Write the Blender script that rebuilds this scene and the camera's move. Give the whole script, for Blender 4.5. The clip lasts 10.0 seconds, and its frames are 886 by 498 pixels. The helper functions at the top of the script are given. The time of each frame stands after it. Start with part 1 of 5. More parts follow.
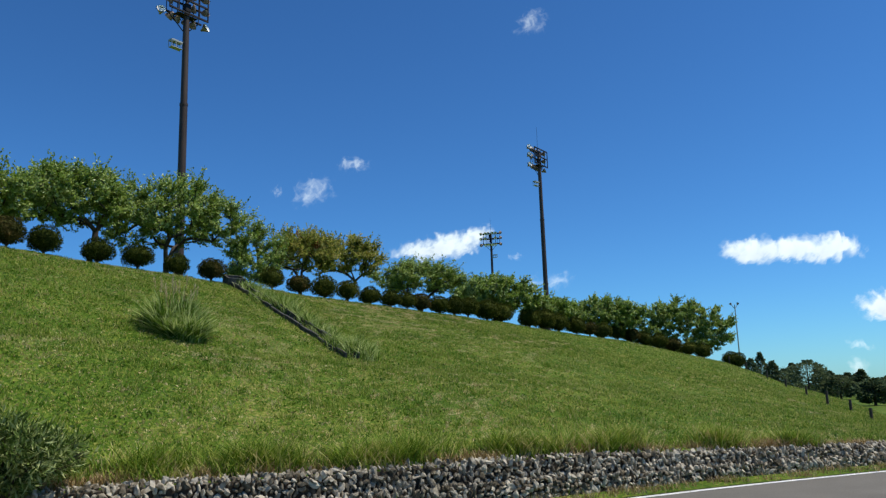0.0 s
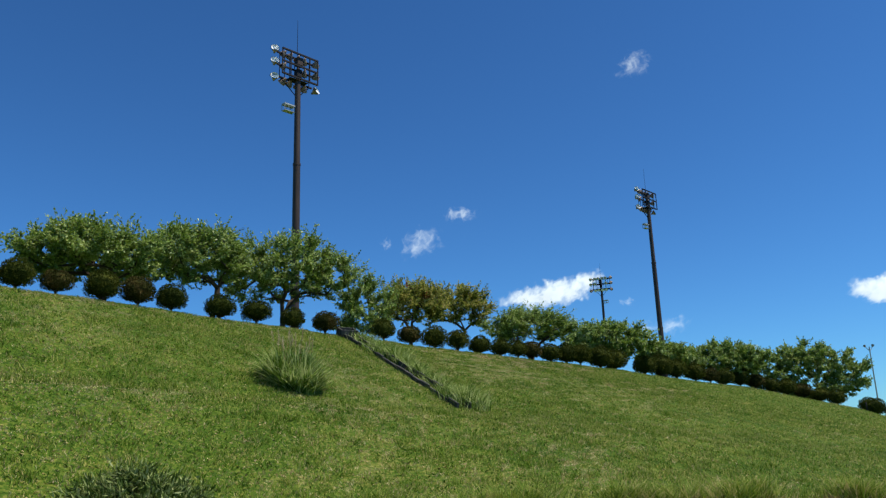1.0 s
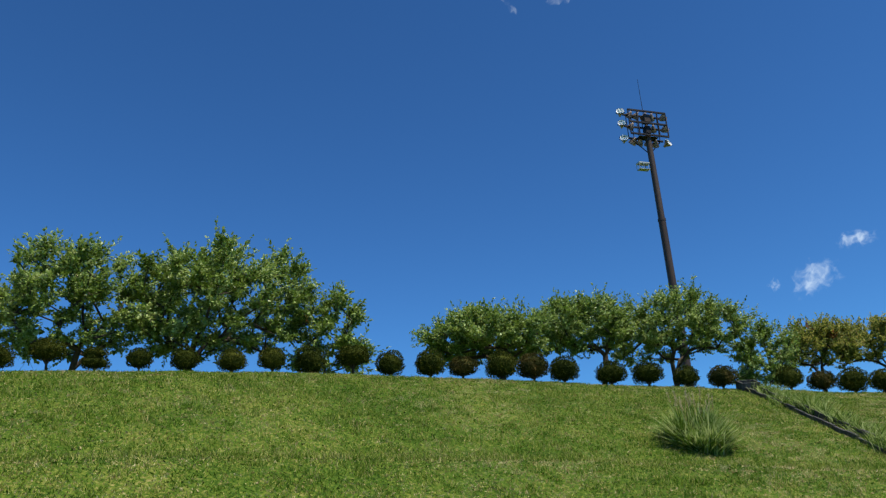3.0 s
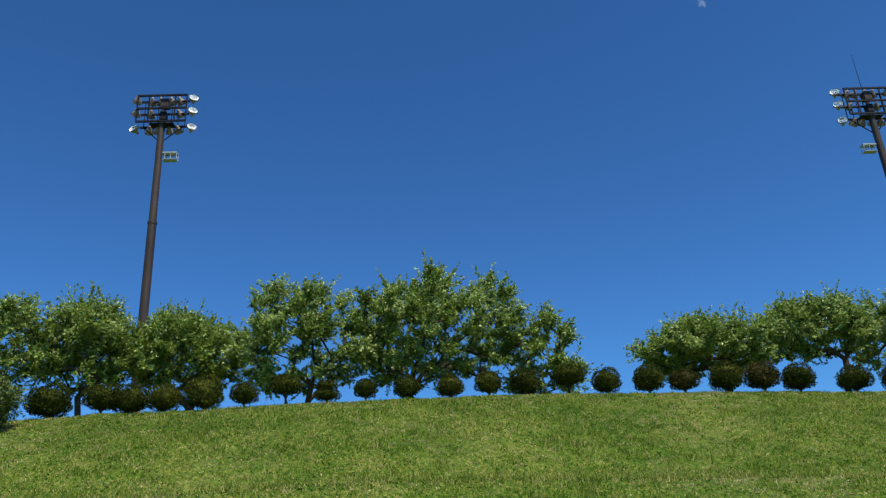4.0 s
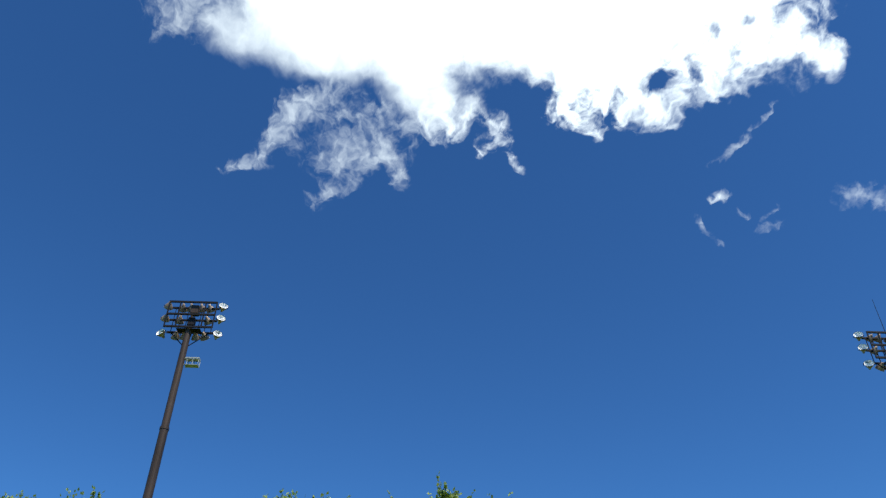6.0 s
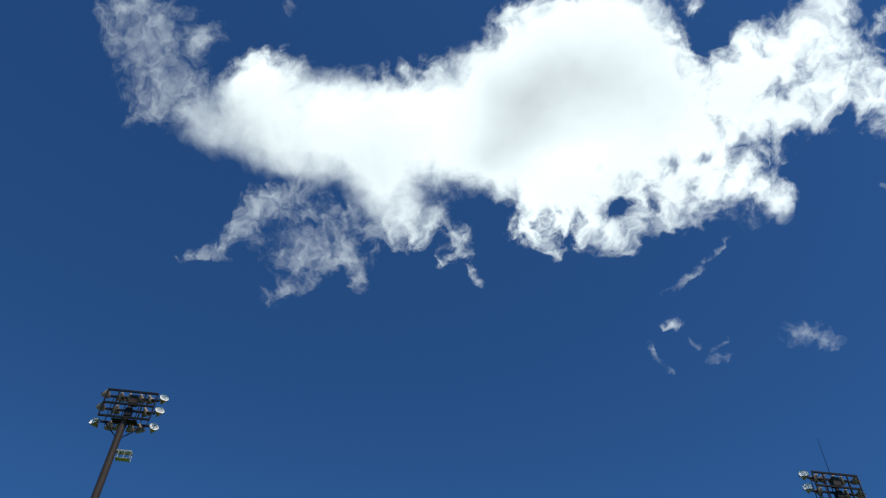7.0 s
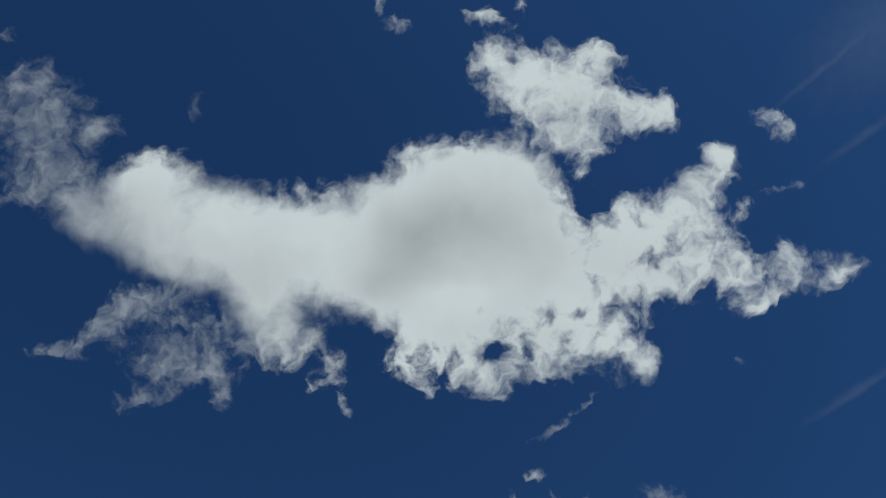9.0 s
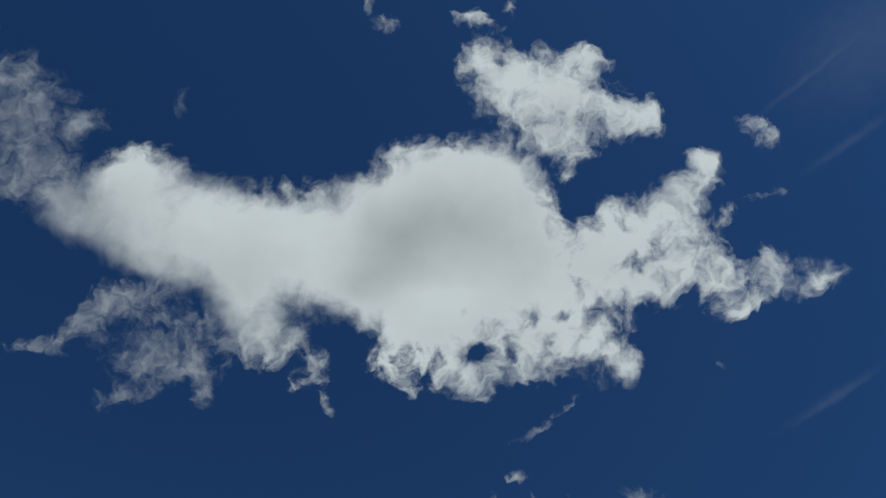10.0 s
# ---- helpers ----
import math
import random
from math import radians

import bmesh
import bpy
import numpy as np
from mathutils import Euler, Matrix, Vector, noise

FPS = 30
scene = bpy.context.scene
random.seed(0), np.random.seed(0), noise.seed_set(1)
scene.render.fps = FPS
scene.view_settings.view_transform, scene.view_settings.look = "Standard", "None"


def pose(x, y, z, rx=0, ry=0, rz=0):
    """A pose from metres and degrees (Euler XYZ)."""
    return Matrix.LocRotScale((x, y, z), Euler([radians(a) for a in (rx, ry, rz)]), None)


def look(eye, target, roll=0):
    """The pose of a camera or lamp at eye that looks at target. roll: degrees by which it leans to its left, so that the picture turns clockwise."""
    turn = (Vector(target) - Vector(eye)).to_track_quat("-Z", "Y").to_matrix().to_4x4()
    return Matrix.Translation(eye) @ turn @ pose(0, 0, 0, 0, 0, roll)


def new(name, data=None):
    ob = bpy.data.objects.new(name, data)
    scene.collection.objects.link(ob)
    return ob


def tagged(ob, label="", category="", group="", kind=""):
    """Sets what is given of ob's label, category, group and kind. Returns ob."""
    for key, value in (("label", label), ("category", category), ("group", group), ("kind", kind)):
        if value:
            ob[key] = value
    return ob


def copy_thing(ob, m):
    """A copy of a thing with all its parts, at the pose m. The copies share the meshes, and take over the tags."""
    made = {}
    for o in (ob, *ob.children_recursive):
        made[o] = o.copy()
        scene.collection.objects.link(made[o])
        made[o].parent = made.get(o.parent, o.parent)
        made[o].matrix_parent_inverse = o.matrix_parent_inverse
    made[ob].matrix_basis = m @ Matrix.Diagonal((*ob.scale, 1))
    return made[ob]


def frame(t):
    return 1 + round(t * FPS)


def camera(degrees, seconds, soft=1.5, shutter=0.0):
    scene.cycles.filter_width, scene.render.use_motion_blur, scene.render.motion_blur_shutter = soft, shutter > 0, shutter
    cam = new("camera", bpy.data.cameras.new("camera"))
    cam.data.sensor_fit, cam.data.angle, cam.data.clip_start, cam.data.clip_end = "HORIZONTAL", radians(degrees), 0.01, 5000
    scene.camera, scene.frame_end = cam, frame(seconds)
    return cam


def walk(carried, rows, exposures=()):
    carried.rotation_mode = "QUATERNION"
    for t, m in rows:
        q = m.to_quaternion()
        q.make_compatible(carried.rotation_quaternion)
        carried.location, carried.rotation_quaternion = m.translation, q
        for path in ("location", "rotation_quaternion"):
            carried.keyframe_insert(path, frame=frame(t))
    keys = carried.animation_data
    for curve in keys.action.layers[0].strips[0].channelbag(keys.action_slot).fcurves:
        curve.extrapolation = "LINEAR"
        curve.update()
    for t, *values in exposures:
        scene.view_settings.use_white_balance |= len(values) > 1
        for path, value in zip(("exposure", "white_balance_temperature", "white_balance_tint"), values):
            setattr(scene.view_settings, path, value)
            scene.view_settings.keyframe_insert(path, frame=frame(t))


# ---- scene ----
# ---------------------------------------------------------------- camera
EYE = 1.6
cam = camera(58.7, 10.0, soft=1.3)
TURNS = [  # seconds, yaw, pitch, roll: the camera turns where it is held
    (0.0, 0.00, 10.51, 1.76),
    (0.5, 5.26, 12.59, 2.06),
    (1.0, 8.04, 14.28, 1.89),
    (1.5, 11.91, 15.03, 2.83),
    (2.0, 19.44, 17.34, 3.80),
    (2.5, 28.57, 19.02, 3.53),
    (3.0, 36.45, 20.16, 3.43),
    (3.2, 40.36, 20.66, 3.49),
    (4.3, 54.87, 22.66, 1.84),
    (4.5, 56.11, 22.82, 1.03),
    (5.0, 57.40, 25.90, 0.91),
    (5.5, 55.53, 32.28, 0.31),
    (6.0, 51.82, 38.40, -0.47),
    (7.3, 44.39, 48.94, -0.99),
    (7.5, 42.65, 50.84, -0.03),
    (8.0, 39.00, 53.83, 1.43),
    (8.5, 36.87, 55.40, 0.84),
    (9.0, 35.63, 55.94, 0.54),
    (9.5, 34.76, 56.07, 0.92),
    (10.0, 34.26, 55.98, 0.93),
]
walk(cam, [(t, pose(0, 0, EYE, 90 + p, r, y)) for t, y, p, r in TURNS],
     [(0, -0.16), (3.0, -0.08), (4.5, 0.05), (5.5, 0.12), (6.2, -0.06), (7.5, -0.9), (8.5, -1.35), (10, -1.53)])

# ---------------------------------------------------------------- sky and sun
SUN_AZ, SUN_EL = 95.0, 60.0  # clockwise from +y, degrees
world = bpy.data.worlds.new("sky")
scene.world = world
world.use_nodes = True
wn = world.node_tree.nodes
sky = wn.new("ShaderNodeTexSky")
sky.sky_type = "NISHITA"
sky.sun_disc = False
sky.sun_elevation, sky.sun_rotation = radians(SUN_EL), radians(SUN_AZ)
sky.air_density, sky.dust_density, sky.ozone_density, sky.altitude = 1.0, 0.5, 4.0, 1000
wn["Background"].inputs[1].default_value = 0.1
gam = wn.new("ShaderNodeGamma")
gam.inputs[1].default_value = 1.18
tint = wn.new("ShaderNodeMix")
tint.data_type, tint.blend_type = "RGBA", "MULTIPLY"
tint.inputs[0].default_value = 1.0
tint.inputs[7].default_value = (0.42, 0.805, 1.07, 1)
world.node_tree.links.new(sky.outputs[0], gam.inputs[0])
world.node_tree.links.new(gam.outputs[0], tint.inputs[6])
world.node_tree.links.new(tint.outputs[2], wn["Background"].inputs[0])
sun = new("sun", bpy.data.lights.new("sun", "SUN"))
sun.data.energy, sun.data.angle, sun.data.color = 5.0, radians(0.53), (1.0, 0.93, 0.79)
_sd = Vector((math.sin(radians(SUN_AZ)) * math.cos(radians(SUN_EL)), math.cos(radians(SUN_AZ)) * math.cos(radians(SUN_EL)), math.sin(radians(SUN_EL))))
sun.matrix_world = look(_sd * 60, (0, 0, 0))


# ---------------------------------------------------------------- materials
def material(name, stops, scale=4.0, detail=6.0, rough=0.8, bump=0.0, bump_scale=40.0, metal=0.0, island=0.0, coarse=0.0, coarse_scale=0.3,
             translucent=0.0, stretch=(1, 1, 1), per_object=0.0, gloss=0.5):
    """Principled surface: a colour ramp over noise, a coarser noise on top, random tint by piece and a fine bump."""
    m = bpy.data.materials.new(name)
    m.use_nodes = True
    nt = m.node_tree
    n, l = nt.nodes, nt.links
    b = n["Principled BSDF"]
    b.inputs["Roughness"].default_value, b.inputs["Metallic"].default_value = rough, metal
    b.inputs["Specular IOR Level"].default_value = gloss
    co = n.new("ShaderNodeTexCoord")
    mp = n.new("ShaderNodeMapping")
    mp.inputs["Scale"].default_value = stretch
    l.new(co.outputs["Object"], mp.inputs["Vector"])
    no = n.new("ShaderNodeTexNoise")
    no.inputs["Scale"].default_value, no.inputs["Detail"].default_value = scale, detail
    l.new(mp.outputs[0], no.inputs["Vector"])
    value = no.outputs["Fac"]

    def plus(value, other, amount):
        c = n.new("ShaderNodeMath")
        c.operation = "SUBTRACT"
        l.new(other, c.inputs[0])
        c.inputs[1].default_value = 0.5
        a = n.new("ShaderNodeMath")
        a.operation = "MULTIPLY_ADD"
        l.new(c.outputs[0], a.inputs[0])
        a.inputs[1].default_value = amount
        l.new(value, a.inputs[2])
        return a.outputs[0]
    if coarse:
        n2 = n.new("ShaderNodeTexNoise")
        n2.inputs["Scale"].default_value, n2.inputs["Detail"].default_value = coarse_scale, 4
        l.new(co.outputs["Object"], n2.inputs["Vector"])
        value = plus(value, n2.outputs["Fac"], coarse)
    if island:
        g = n.new("ShaderNodeNewGeometry")
        value = plus(value, g.outputs["Random Per Island"], island)
    if per_object:
        o = n.new("ShaderNodeObjectInfo")
        value = plus(value, o.outputs["Random"], per_object)
    r = n.new("ShaderNodeValToRGB")
    while len(r.color_ramp.elements) < len(stops):
        r.color_ramp.elements.new(0.5)
    for e, (p, c) in zip(r.color_ramp.elements, stops):
        e.position, e.color = p, (*c, 1)
    l.new(value, r.inputs[0])
    l.new(r.outputs[0], b.inputs["Base Color"])
    if bump:
        n3 = n.new("ShaderNodeTexNoise")
        n3.inputs["Scale"].default_value, n3.inputs["Detail"].default_value = bump_scale, 5
        l.new(co.outputs["Object"], n3.inputs["Vector"])
        bp = n.new("ShaderNodeBump")
        bp.inputs["Strength"].default_value, bp.inputs["Distance"].default_value = bump, 0.02
        l.new(n3.outputs["Fac"], bp.inputs["Height"])
        l.new(bp.outputs[0], b.inputs["Normal"])
    if translucent:
        t = n.new("ShaderNodeBsdfTranslucent")
        l.new(r.outputs[0], t.inputs["Color"])
        mx = n.new("ShaderNodeMixShader")
        mx.inputs[0].default_value = translucent
        l.new(b.outputs[0], mx.inputs[1])
        l.new(t.outputs[0], mx.inputs[2])
        l.new(mx.outputs[0], n["Material Output"].inputs["Surface"])
    return m


M_TURF = material("turf", [(0.30, (0.022, 0.05, 0.004)), (0.48, (0.064, 0.12, 0.011)), (0.62, (0.14, 0.175, 0.024)), (0.8, (0.36, 0.29, 0.11))],
                  gloss=0.1, scale=14, detail=10, rough=0.95, bump=0.8, bump_scale=22, coarse=0.45, coarse_scale=0.45)
M_BLADE = material("grass_blades", [(0.12, (0.045, 0.11, 0.006)), (0.44, (0.112, 0.228, 0.016)), (0.62, (0.21, 0.305, 0.034)), (0.78, (0.46, 0.42, 0.13))],
                   gloss=0.15, scale=9, detail=6, rough=0.6, island=0.75, coarse=1.0, coarse_scale=0.9, translucent=0.3)
M_THATCH = material("dry_short_grass", [(0.2, (0.3, 0.23, 0.09)), (0.5, (0.5, 0.4, 0.19)), (0.8, (0.68, 0.58, 0.34))], gloss=0.15, scale=5, rough=0.8, island=0.7, translucent=0.25)
M_HERB = material("herb_leaf", [(0.15, (0.03, 0.07, 0.006)), (0.45, (0.07, 0.13, 0.01)), (0.6, (0.15, 0.2, 0.03)), (0.72, (0.34, 0.25, 0.1)), (0.9, (0.5, 0.4, 0.2))], gloss=0.2, scale=4, rough=0.7, island=1.0, translucent=0.2)
M_TALL = material("tall_grass_blades", [(0.2, (0.07, 0.14, 0.008)), (0.45, (0.17, 0.27, 0.02)), (0.64, (0.33, 0.38, 0.06)), (0.85, (0.5, 0.42, 0.18))],
                  gloss=0.2, scale=1.2, rough=0.65, island=0.7, translucent=0.3)
M_PAMPAS = material("pampas_blades", [(0.2, (0.055, 0.115, 0.012)), (0.5, (0.2, 0.31, 0.045)), (0.8, (0.56, 0.62, 0.26))], gloss=0.1, scale=1.5, rough=0.5, island=0.8, translucent=0.35)
M_STRAW = material("dry_grass", [(0.2, (0.2, 0.12, 0.04)), (0.5, (0.34, 0.24, 0.1)), (0.8, (0.45, 0.36, 0.2))], scale=3, rough=0.9, island=0.6, translucent=0.2)
M_PLUME = material("seed_plume", [(0.2, (0.36, 0.3, 0.16)), (0.8, (0.6, 0.52, 0.34))], scale=5, rough=0.9, island=0.5, translucent=0.3)
M_LEAF = material("cherry_leaf", [(0.15, (0.065, 0.12, 0.012)), (0.5, (0.225, 0.325, 0.045)), (0.85, (0.58, 0.66, 0.25))], gloss=0.5, scale=1.6, rough=0.42, island=0.5, coarse=0.45, coarse_scale=0.7, translucent=0.33)
M_LEAF_RED = material("turning_leaf", [(0.2, (0.3, 0.06, 0.02)), (0.8, (0.42, 0.16, 0.04))], scale=2, rough=0.5, island=0.6, translucent=0.3)
M_LEAF_PALE = material("yellowing_leaf", [(0.2, (0.14, 0.18, 0.025)), (0.5, (0.32, 0.35, 0.06)), (0.85, (0.55, 0.47, 0.14))], gloss=0.35, scale=0.9, rough=0.45, island=0.8, translucent=0.48)
M_BARK = material("bark", [(0.25, (0.035, 0.027, 0.02)), (0.6, (0.09, 0.07, 0.055)), (0.8, (0.16, 0.14, 0.11))], gloss=0.1, scale=9, rough=0.9, bump=0.6, bump_scale=30, stretch=(1, 1, 0.3))
M_YEW = material("clipped_leaf", [(0.2, (0.022, 0.034, 0.004)), (0.55, (0.055, 0.07, 0.008)), (0.85, (0.14, 0.14, 0.02))], gloss=0.1, scale=3, rough=0.8, island=0.5, per_object=0.25, translucent=0.2)
M_YEW_RUST = material("rusty_clipped_leaf", [(0.2, (0.026, 0.034, 0.007)), (0.55, (0.062, 0.062, 0.013)), (0.85, (0.15, 0.10, 0.03))], gloss=0.1, scale=3, rough=0.8, island=0.5, coarse=0.8, coarse_scale=2.5, translucent=0.2)
M_SHRUB = material("shrub_leaf", [(0.2, (0.05, 0.085, 0.012)), (0.55, (0.12, 0.175, 0.03)), (0.85, (0.3, 0.36, 0.12))], gloss=0.2, scale=2, rough=0.5, island=0.8, translucent=0.25)
M_WILLOW = material("grey_green_leaf", [(0.2, (0.05, 0.09, 0.012)), (0.55, (0.13, 0.185, 0.035)), (0.85, (0.4, 0.45, 0.18))], gloss=0.15, scale=2, rough=0.5, island=0.8, translucent=0.25)
M_PINE = material("far_foliage", [(0.2, (0.06, 0.095, 0.05)), (0.6, (0.11, 0.15, 0.07)), (0.9, (0.17, 0.2, 0.09))], gloss=0.1, translucent=0.3, scale=0.4, rough=0.8, island=0.7)
M_STONE = material("gabion_stone", [(0.18, (0.026, 0.021, 0.013)), (0.44, (0.088, 0.072, 0.048)), (0.62, (0.175, 0.147, 0.105)), (0.88, (0.46, 0.41, 0.32))], gloss=0.12, scale=7, rough=0.85, bump=0.7,
                   bump_scale=26, per_object=0.55, island=0.55)
M_SOIL = material("soil", [(0.3, (0.025, 0.018, 0.012)), (0.7, (0.07, 0.05, 0.033))], scale=8, rough=1.0, bump=0.5)
M_ASPHALT = material("asphalt", [(0.3, (0.12, 0.112, 0.098)), (0.7, (0.19, 0.178, 0.155))], gloss=0.1, scale=60, rough=0.9, bump=0.35, bump_scale=160, coarse=0.5, coarse_scale=0.8)
M_LINE = material("road_paint", [(0.3, (0.5, 0.5, 0.48)), (0.6, (0.8, 0.8, 0.77))], scale=14, rough=0.7, coarse=0.4, coarse_scale=2)
M_CONCRETE = material("old_concrete", [(0.3, (0.03, 0.028, 0.026)), (0.7, (0.085, 0.08, 0.074))], scale=6, rough=0.9, bump=0.4, coarse=0.4, coarse_scale=1.2)
M_STEEL = material("brown_painted_steel", [(0.3, (0.034, 0.023, 0.019)), (0.7, (0.075, 0.051, 0.041))], gloss=0.25, scale=3, rough=0.5, coarse=0.4, coarse_scale=0.5, stretch=(1, 1, 0.1))
M_DARK = material("dark_steel", [(0.3, (0.006, 0.006, 0.009)), (0.7, (0.014, 0.013, 0.017))], gloss=0.2, scale=5, rough=0.6)
M_ALU = material("lamp_housing", [(0.3, (0.2, 0.14, 0.1)), (0.7, (0.36, 0.27, 0.2))], scale=6, rough=0.5, metal=0.1)
M_GALV = material("galvanised_steel", [(0.3, (0.3, 0.32, 0.3)), (0.7, (0.45, 0.48, 0.45))], scale=8, rough=0.45, metal=0.3)
# matt white, painted in place of a mirror's glare
M_GLARE_WHITE = material("lamp_glare_white", [(0.3, (0.85, 0.85, 0.84)), (0.7, (0.93, 0.93, 0.92))], scale=6, rough=0.6, metal=0.0)
M_TIMBER = material("weathered_timber", [(0.25, (0.08, 0.06, 0.042)), (0.6, (0.17, 0.135, 0.1)), (0.85, (0.26, 0.22, 0.17))], scale=6, rough=0.9, bump=0.5, stretch=(1, 1, 0.2), per_object=0.3)
M_POST = material("dark_post", [(0.3, (0.03, 0.024, 0.02)), (0.7, (0.07, 0.055, 0.045))], scale=6, rough=0.8)
M_ROPE = material("rope", [(0.3, (0.3, 0.24, 0.16)), (0.7, (0.45, 0.38, 0.28))], scale=30, rough=0.9)


# ---------------------------------------------------------------- mesh helpers
RNG = np.random.default_rng(7)


def mesh_np(name, verts, faces, mats, index=None, smooth=False):
    me = bpy.data.meshes.new(name)
    me.from_pydata(np.asarray(verts, float).tolist(), [], [list(f) for f in faces] if not isinstance(faces, np.ndarray) else faces.tolist())
    for m in mats if isinstance(mats, (list, tuple)) else [mats]:
        me.materials.append(m)
    if index is not None:
        me.polygons.foreach_set("material_index", np.asarray(index, np.int32))
    if smooth:
        me.polygons.foreach_set("use_smooth", np.ones(len(me.polygons), bool))
    me.update()
    return me


def part_np(name, verts, faces, mats, parent=None, label="", index=None, smooth=False):
    ob = new(name, mesh_np(name, verts, faces, mats, index, smooth))
    ob.parent = parent
    return tagged(ob, label) if label else ob


def part(name, bm, mat, parent=None, label="", smooth=False):
    me = bpy.data.meshes.new(name)
    bm.to_mesh(me)
    bm.free()
    me.materials.append(mat)
    if smooth:
        me.polygons.foreach_set("use_smooth", np.ones(len(me.polygons), bool))
    ob = new(name, me)
    ob.parent = parent
    return tagged(ob, label) if label else ob


def empty(name, m, label, category, group=""):
    ob = new(name)
    ob.matrix_world = m
    return tagged(ob, label, category, group)


def box(bm, size, at=(0, 0, 0), turn=None, bevel=0.0):
    m = Matrix.Translation(at) @ (turn or Matrix()) @ Matrix.Diagonal((*size, 1))
    r = bmesh.ops.create_cube(bm, size=1, matrix=m)
    if bevel:
        edges = list({e for v in r["verts"] for e in v.link_edges})
        bmesh.ops.bevel(bm, geom=edges, offset=bevel, segments=1, affect="EDGES")
    return bm


def rod(bm, a, b, r1, r2=None, n=8):
    a, b = Vector(a), Vector(b)
    m = Matrix.Translation((a + b) / 2) @ (b - a).to_track_quat("Z", "Y").to_matrix().to_4x4()
    bmesh.ops.create_cone(bm, cap_ends=True, segments=n, radius1=r1, radius2=r1 if r2 is None else r2, depth=(b - a).length, matrix=m)
    return bm


def tubes(segments, n=5):
    """Tapered tubes for many segments (start, end, radius, radius), as one set of vertices and faces."""
    s = np.array([x[0] for x in segments], float)
    e = np.array([x[1] for x in segments], float)
    ra = np.array([x[2] for x in segments], float)
    rb = np.array([x[3] for x in segments], float)
    d = e - s
    d /= np.linalg.norm(d, axis=1, keepdims=True) + 1e-9
    up = np.where(np.abs(d[:, 2:3]) > 0.9, [[1.0, 0, 0]], [[0, 0, 1.0]])
    u = np.cross(d, up)
    u /= np.linalg.norm(u, axis=1, keepdims=True)
    w = np.cross(d, u)
    a = np.arange(n) * 2 * np.pi / n
    ring = u[:, None] * np.cos(a)[None, :, None] + w[:, None] * np.sin(a)[None, :, None]
    v = np.concatenate([s[:, None] + ring * ra[:, None, None], e[:, None] + ring * rb[:, None, None]], 1)
    k = np.arange(n)
    f = np.stack([k, (k + 1) % n, n + (k + 1) % n, n + k], 1)
    faces = (np.arange(len(s)) * 2 * n)[:, None, None] + f[None]
    return v.reshape(-1, 3), faces.reshape(-1, 4)


def leaves(at, way, length, width, rng):
    """A folded four-cornered leaf at each place, pointing along way."""
    n = len(at)
    way = way / (np.linalg.norm(way, axis=1, keepdims=True) + 1e-9)
    side = np.cross(way, rng.normal(size=(n, 3)) * 0.55 + [0, 0, 1.0])
    side /= np.linalg.norm(side, axis=1, keepdims=True) + 1e-9
    nor = np.cross(way, side)
    length, width = np.broadcast_to(length, n)[:, None], np.broadcast_to(width, n)[:, None]
    v = np.stack([at, at + way * length * 0.45 + side * width / 2 + nor * width * 0.15, at + way * length, at + way * length * 0.45 - side * width / 2 + nor * width * 0.15], 1)
    f = np.arange(n * 4).reshape(n, 4)
    return v.reshape(-1, 3), f


def smooth_noise(x, y, seed=0):
    """Gradient noise in the plane, about -1 to 1."""
    xi, yi = np.floor(x).astype(np.int64), np.floor(y).astype(np.int64)
    xf, yf = x - xi, y - yi

    def grad(ix, iy, dx, dy):
        h = (ix * 374761393 + iy * 668265263 + seed * 1442695041) & 0x7FFFFFFF
        h = ((h ^ (h >> 13)) * 1274126177) & 0x7FFFFFFF
        a = ((h ^ (h >> 16)) & 0xFFFF) / 65536 * 2 * np.pi
        return np.cos(a) * dx + np.sin(a) * dy
    u, v = xf ** 3 * (xf * (xf * 6 - 15) + 10), yf ** 3 * (yf * (yf * 6 - 15) + 10)
    a = grad(xi, yi, xf, yf) * (1 - u) + grad(xi + 1, yi, xf - 1, yf) * u
    b = grad(xi, yi + 1, xf, yf - 1) * (1 - u) + grad(xi + 1, yi + 1, xf - 1, yf - 1) * u
    return (a * (1 - v) + b * v) * 1.5


def fbm(x, y, seed=0, octaves=5, gain=0.5):
    s, a, t = 0, 1.0, 0
    for o in range(octaves):
        s, t, a = s + a * smooth_noise(x * 2 ** o, y * 2 ** o, seed + o), t + a, a * gain
    return s / t


